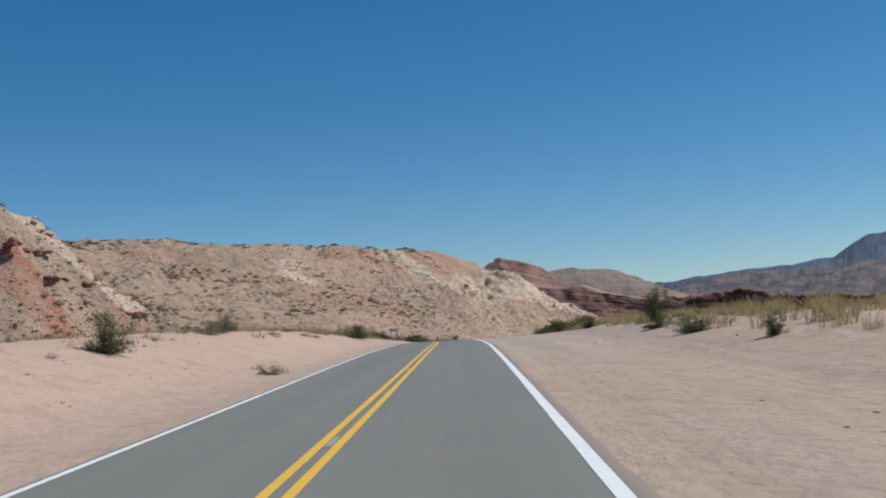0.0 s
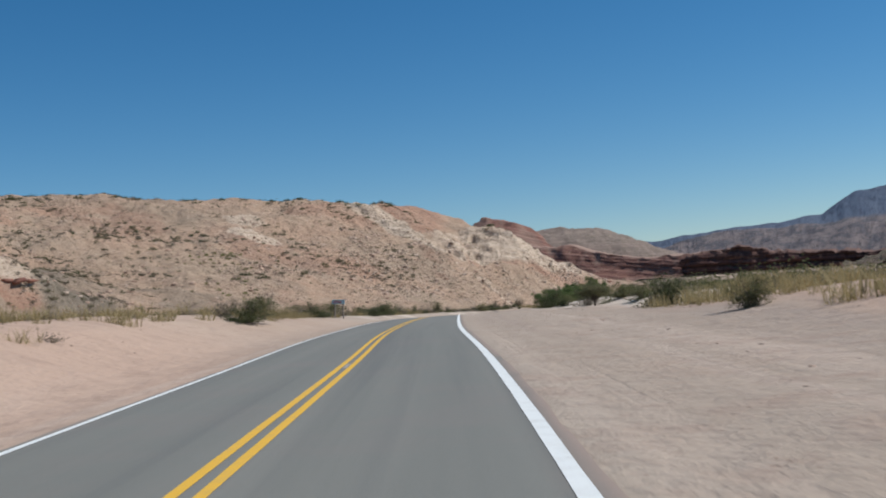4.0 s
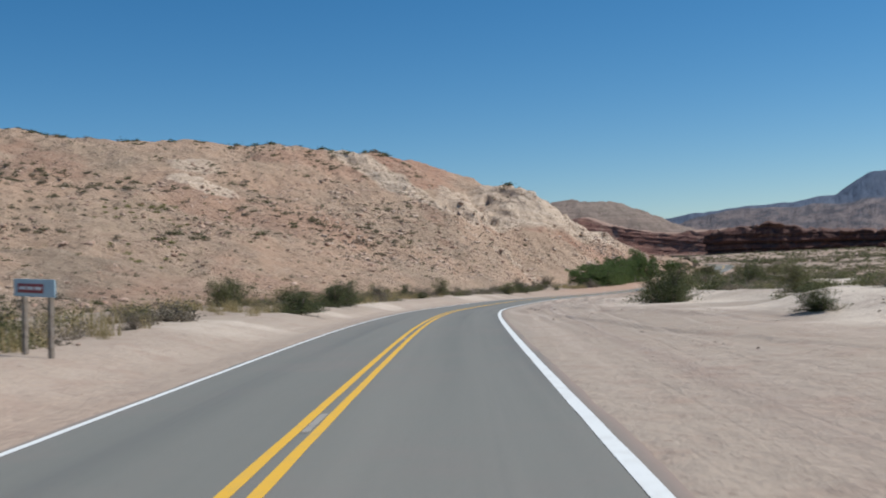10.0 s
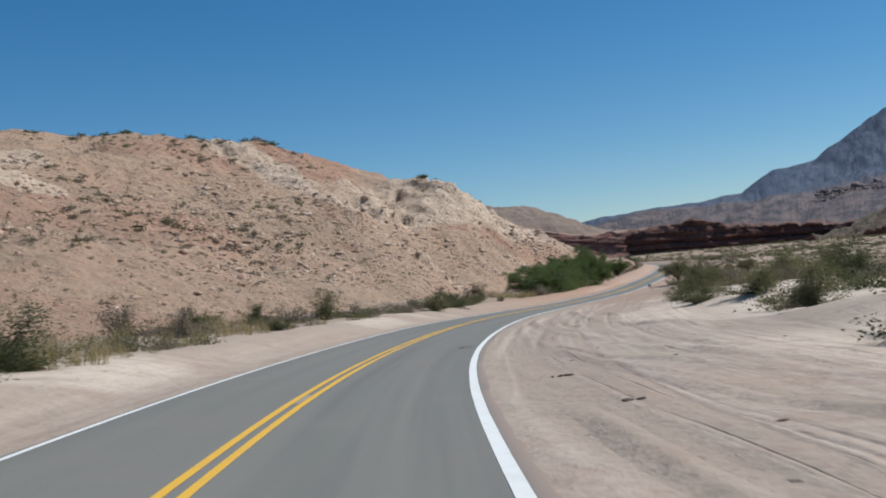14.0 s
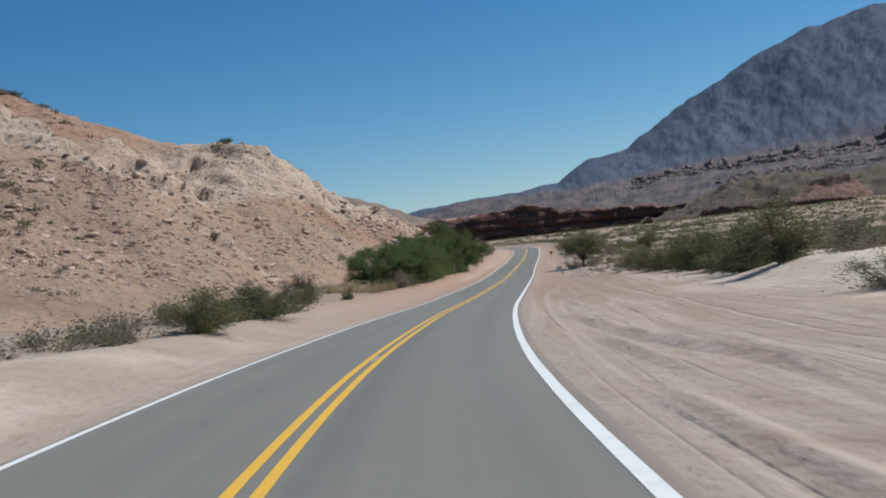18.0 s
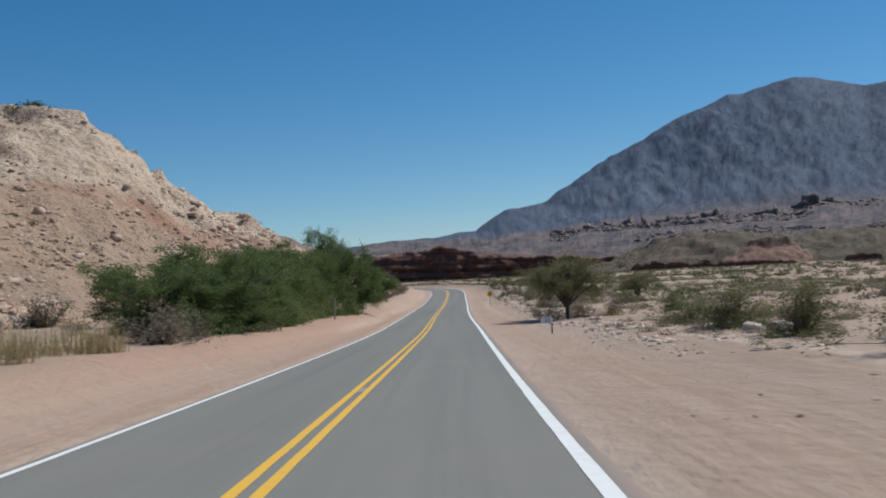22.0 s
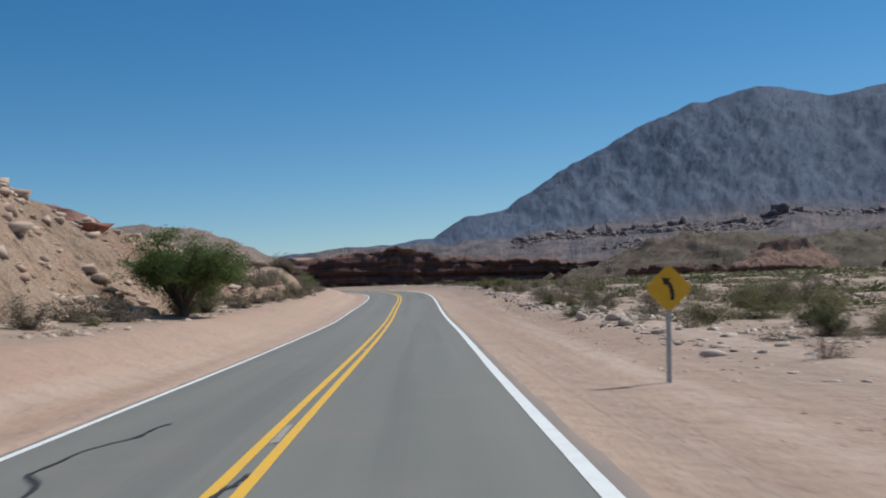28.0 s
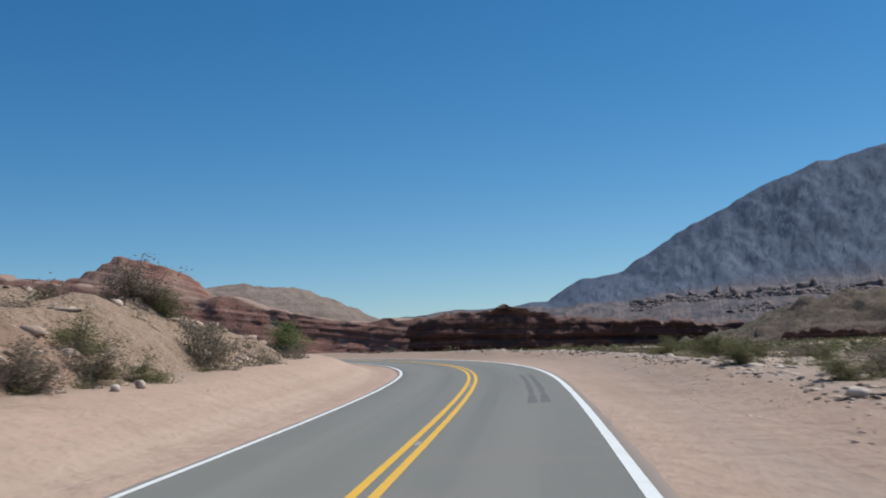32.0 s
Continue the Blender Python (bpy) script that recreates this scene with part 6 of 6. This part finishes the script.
def distance_sign():
    root = new("distance_marker")
    gx_, gy_ = 47.9, 355.6
    root.matrix_world = pose(gx_, gy_, height(gx_, gy_), 0, 1.2, -14)
    part("post", slab(-0.035, 0.035, -0.035, 0.035, -0.3, 0.92, 0.006), M_WOOD, root)
    plate = part("plate", slab(-0.52, 0.03, -0.05, -0.04, 0.50, 0.90), M_SIGN_WHITE, root, "white number plate")
    part("header_band", slab(-0.52, 0.03, -0.058, -0.053, 0.80, 0.90, 0), M_SIGN_BLACK, plate)
    for a, b in ((-0.45, -0.30), (-0.27, -0.20), (-0.15, -0.03)):
        part("writing_bar", slab(a, b, -0.066, -0.061, 0.825, 0.875, 0), M_SIGN_WHITE, plate)
    font = bpy.data.curves.new("number", "FONT")
    font.body, font.size, font.extrude, font.align_x = "20", 0.27, 0.002, "CENTER"
    txt = new("number", font)
    txt.parent = plate
    txt.matrix_basis = pose(-0.22, -0.056, 0.555, 90, 0, 0)
    font.materials.append(M_SIGN_BLACK)
    return tagged(root, "white distance marker with black number on wooden post", "road sign")


def marker_post(x, y, h=1.1):
    root = new("marker_post")
    root.matrix_world = pose(x, y, height(x, y), 0, 3, 15)
    part("post", slab(-0.05, 0.05, -0.05, 0.05, -0.3, h, 0.012), M_WOOD, root)
    part("cap", slab(-0.056, 0.056, -0.056, 0.056, h + 0.002, h + 0.03, 0.006), M_STEEL, root)
    return tagged(root, "grey marker post on orange roadside sand", "post")


info_sign(), warning_sign(), distance_sign(), marker_post(45.2, 390.6, 1.6)

# ---------------------------------------------------------------- marks on the asphalt


def road_patch(name, s0, s1, d0, d1, mat, label, lift=0.009, wob=0.02, seed=1, category="road marking"):
    s = np.linspace(s0, s1, max(4, int((s1 - s0) / 0.12)))
    return tagged(ribbon(name, s, d0, d1, lift, mat, wob, 4, seed), label, category, kind="structure")


S0 = float(road_sd(np.array([0.0]), np.array([0.0]))[0][0])
M_OLD_PAINT = paint_material("worn_white_paint", (0.33, 0.31, 0.27), (0.22, 0.21, 0.19))
for k in range(26):
    road_patch("old_dash", S0 + 15.6 + 21.2 * k, S0 + 16.9 + 21.2 * k + 0.6 * math.sin(k * 2.3), -0.055, 0.055, M_OLD_PAINT, "worn white dash between the yellow lines", 0.008, 0.015, k)


def crack(places, width, seed):
    """A filled crack that wanders over the asphalt, through run and side distance."""
    p = np.array(places, dtype=float)
    t = np.linspace(0, len(p) - 1, 60)
    s = np.interp(t, np.arange(len(p)), p[:, 0]) + 0.10 * fbm(t * 1.7, t * 0, seed, 3)
    d = np.interp(t, np.arange(len(p)), p[:, 1]) + 0.10 * fbm(t * 1.7, t * 0 + 5, seed + 1, 3)
    w = width * (0.35 + 0.9 * np.abs(fbm(t * 2.3, t * 0, seed + 2, 3)))
    ts, td = np.gradient(s), np.gradient(d)
    n = np.hypot(ts, td)
    vs = []
    for sg in (-1, 1):
        x, y, z = road_at(s - sg * td / n * w, d + sg * ts / n * w, 0.011)
        vs.append(np.stack([x, y, z], 1))
    me = mesh_from("filled_crack", np.vstack(vs), grid_faces(2, len(s)))
    tagged(obj("filled_crack", me, M_CRACK), "black bitumen-filled crack across the lane", "crack", kind="structure")


def sd_of(x, y):
    s, d, _ = road_sd(np.array([x]), np.array([y]))
    return float(s[0]), float(d[0])


cs, cd = sd_of(64.8, 433.0)
cs -= 4.2
crack([(cs - 4.6, 3.2), (cs - 3.6, 2.7), (cs - 2.6, cd - 0.1), (cs - 1.6, cd - 0.5), (cs + 0.2, cd + 0.1), (cs + 2.5, cd - 0.2), (cs + 4.5, cd - 0.6)], 0.045, 401)
crack([(cs - 4.0, -0.05), (cs - 2.2, 0.06), (cs - 0.8, -0.04)], 0.05, 407)
ms, md = sd_of(6.1, 225.4)
crack([(ms - 0.9, md + 0.25), (ms - 0.3, md - 0.2), (ms + 0.4, md + 0.3), (ms + 0.9, md - 0.1), (ms + 0.2, md - 0.25)], 0.03, 411)
ks, kd = sd_of(101.6, 522.8)
M_SKID = plain_rough("tyre_mark", (0.115, 0.113, 0.105), (0.16, 0.155, 0.145), 7.0, 0.8)
for off in (0.42, 0.78):
    s = np.linspace(ks - 4.0, ks + 15, 40)
    tagged(ribbon("tyre_mark", s, kd - 0.10 + off, kd + 0.10 + off, 0.004, M_SKID, 0.04, 3, 9), "dark tyre mark on the asphalt", "tyre mark", kind="structure")

# ---------------------------------------------------------------- bark heaps on the sand


def bark_heap(x, y, w, seed):
    """A low heap of dark bark flakes and clods."""
    root = new("bark_heap")
    root.matrix_world = pose(x, y, height(x, y), 0, 0, 25)
    r = np.random.RandomState(seed)
    for k in range(9):
        co, fc = block_mesh(700 + seed * 10 + k, 12, 0.5)
        sz = r.uniform(0.08, 0.20) * w
        co = co * np.array([sz * 1.3, sz * 0.7, sz * 0.8]) + np.array([r.uniform(-0.45, 0.45) * w, r.uniform(-0.14, 0.14) * w, 0.03])
        obj("flake", mesh_from("flake", co, fc), M_CLOD, root)
    return tagged(root, "low heap of dark bark flakes on pale sand", "debris", "bark heaps")


for k, (x, y, w) in enumerate(((6.5, 208.6, 0.5), (6.4, 202.2, 0.45), (11.2, 242.8, 0.35), (12.8, 242.6, 0.4))):
    bark_heap(x, y, w, k)

# ---------------------------------------------------------------- red ledges on the first slope


def ledge_rock(x, y, w, dpt, h, seed):
    root = new("rock_ledge")
    root.matrix_world = pose(x, y, height(x, y) - 0.2, 0, 0, 30 + 13 * seed)
    r = np.random.RandomState(900 + seed)
    for k in range(9):
        co, fc = block_mesh(500 + seed * 10 + k, 14, 0.8)
        sz = r.uniform(0.35, 1.0)
        co = co * np.array([w * 0.22 * sz, dpt * 0.35 * sz, h * 0.42 * sz]) + np.array([r.uniform(-0.42, 0.42) * w, r.uniform(-0.3, 0.3) * dpt, h * r.uniform(-0.05, 0.28)])
        obj("slab", mesh_from("slab", co, fc), M_LEDGE, root)
    return tagged(root, "broken ledge of dark red sandstone on the slope", "rock", "red ledges")


LEDGES = [(-78.5, 213.5, 12, 5, 2.6), (-84.0, 207.0, 8, 4, 2.6), (-72.5, 218.5, 6, 3, 1.6), (-64.7, 227.9, 7, 3, 1.6), (-76.0, 212.0, 9, 4, 2.4), (-71.0, 216.0, 6, 3, 1.8), (-82.0, 209.0, 8, 4, 2.6), (-62.0, 222.0, 6, 3, 1.6), (-42.0, 236.0, 9, 4, 2.0), (60.0, 487.0, 6, 3, 1.8), (66.0, 489.0, 6, 3, 1.6), (54.0, 480.0, 7, 3, 1.8)]
M_LEDGE = plain_rough("dark_red_ledge", (0.17, 0.075, 0.055), (0.34, 0.165, 0.115), 0.7, 0.95, bumpd=0.15)
for k, (x, y, w, dpt, h) in enumerate(LEDGES):
    ledge_rock(x, y, w, dpt, h, k)
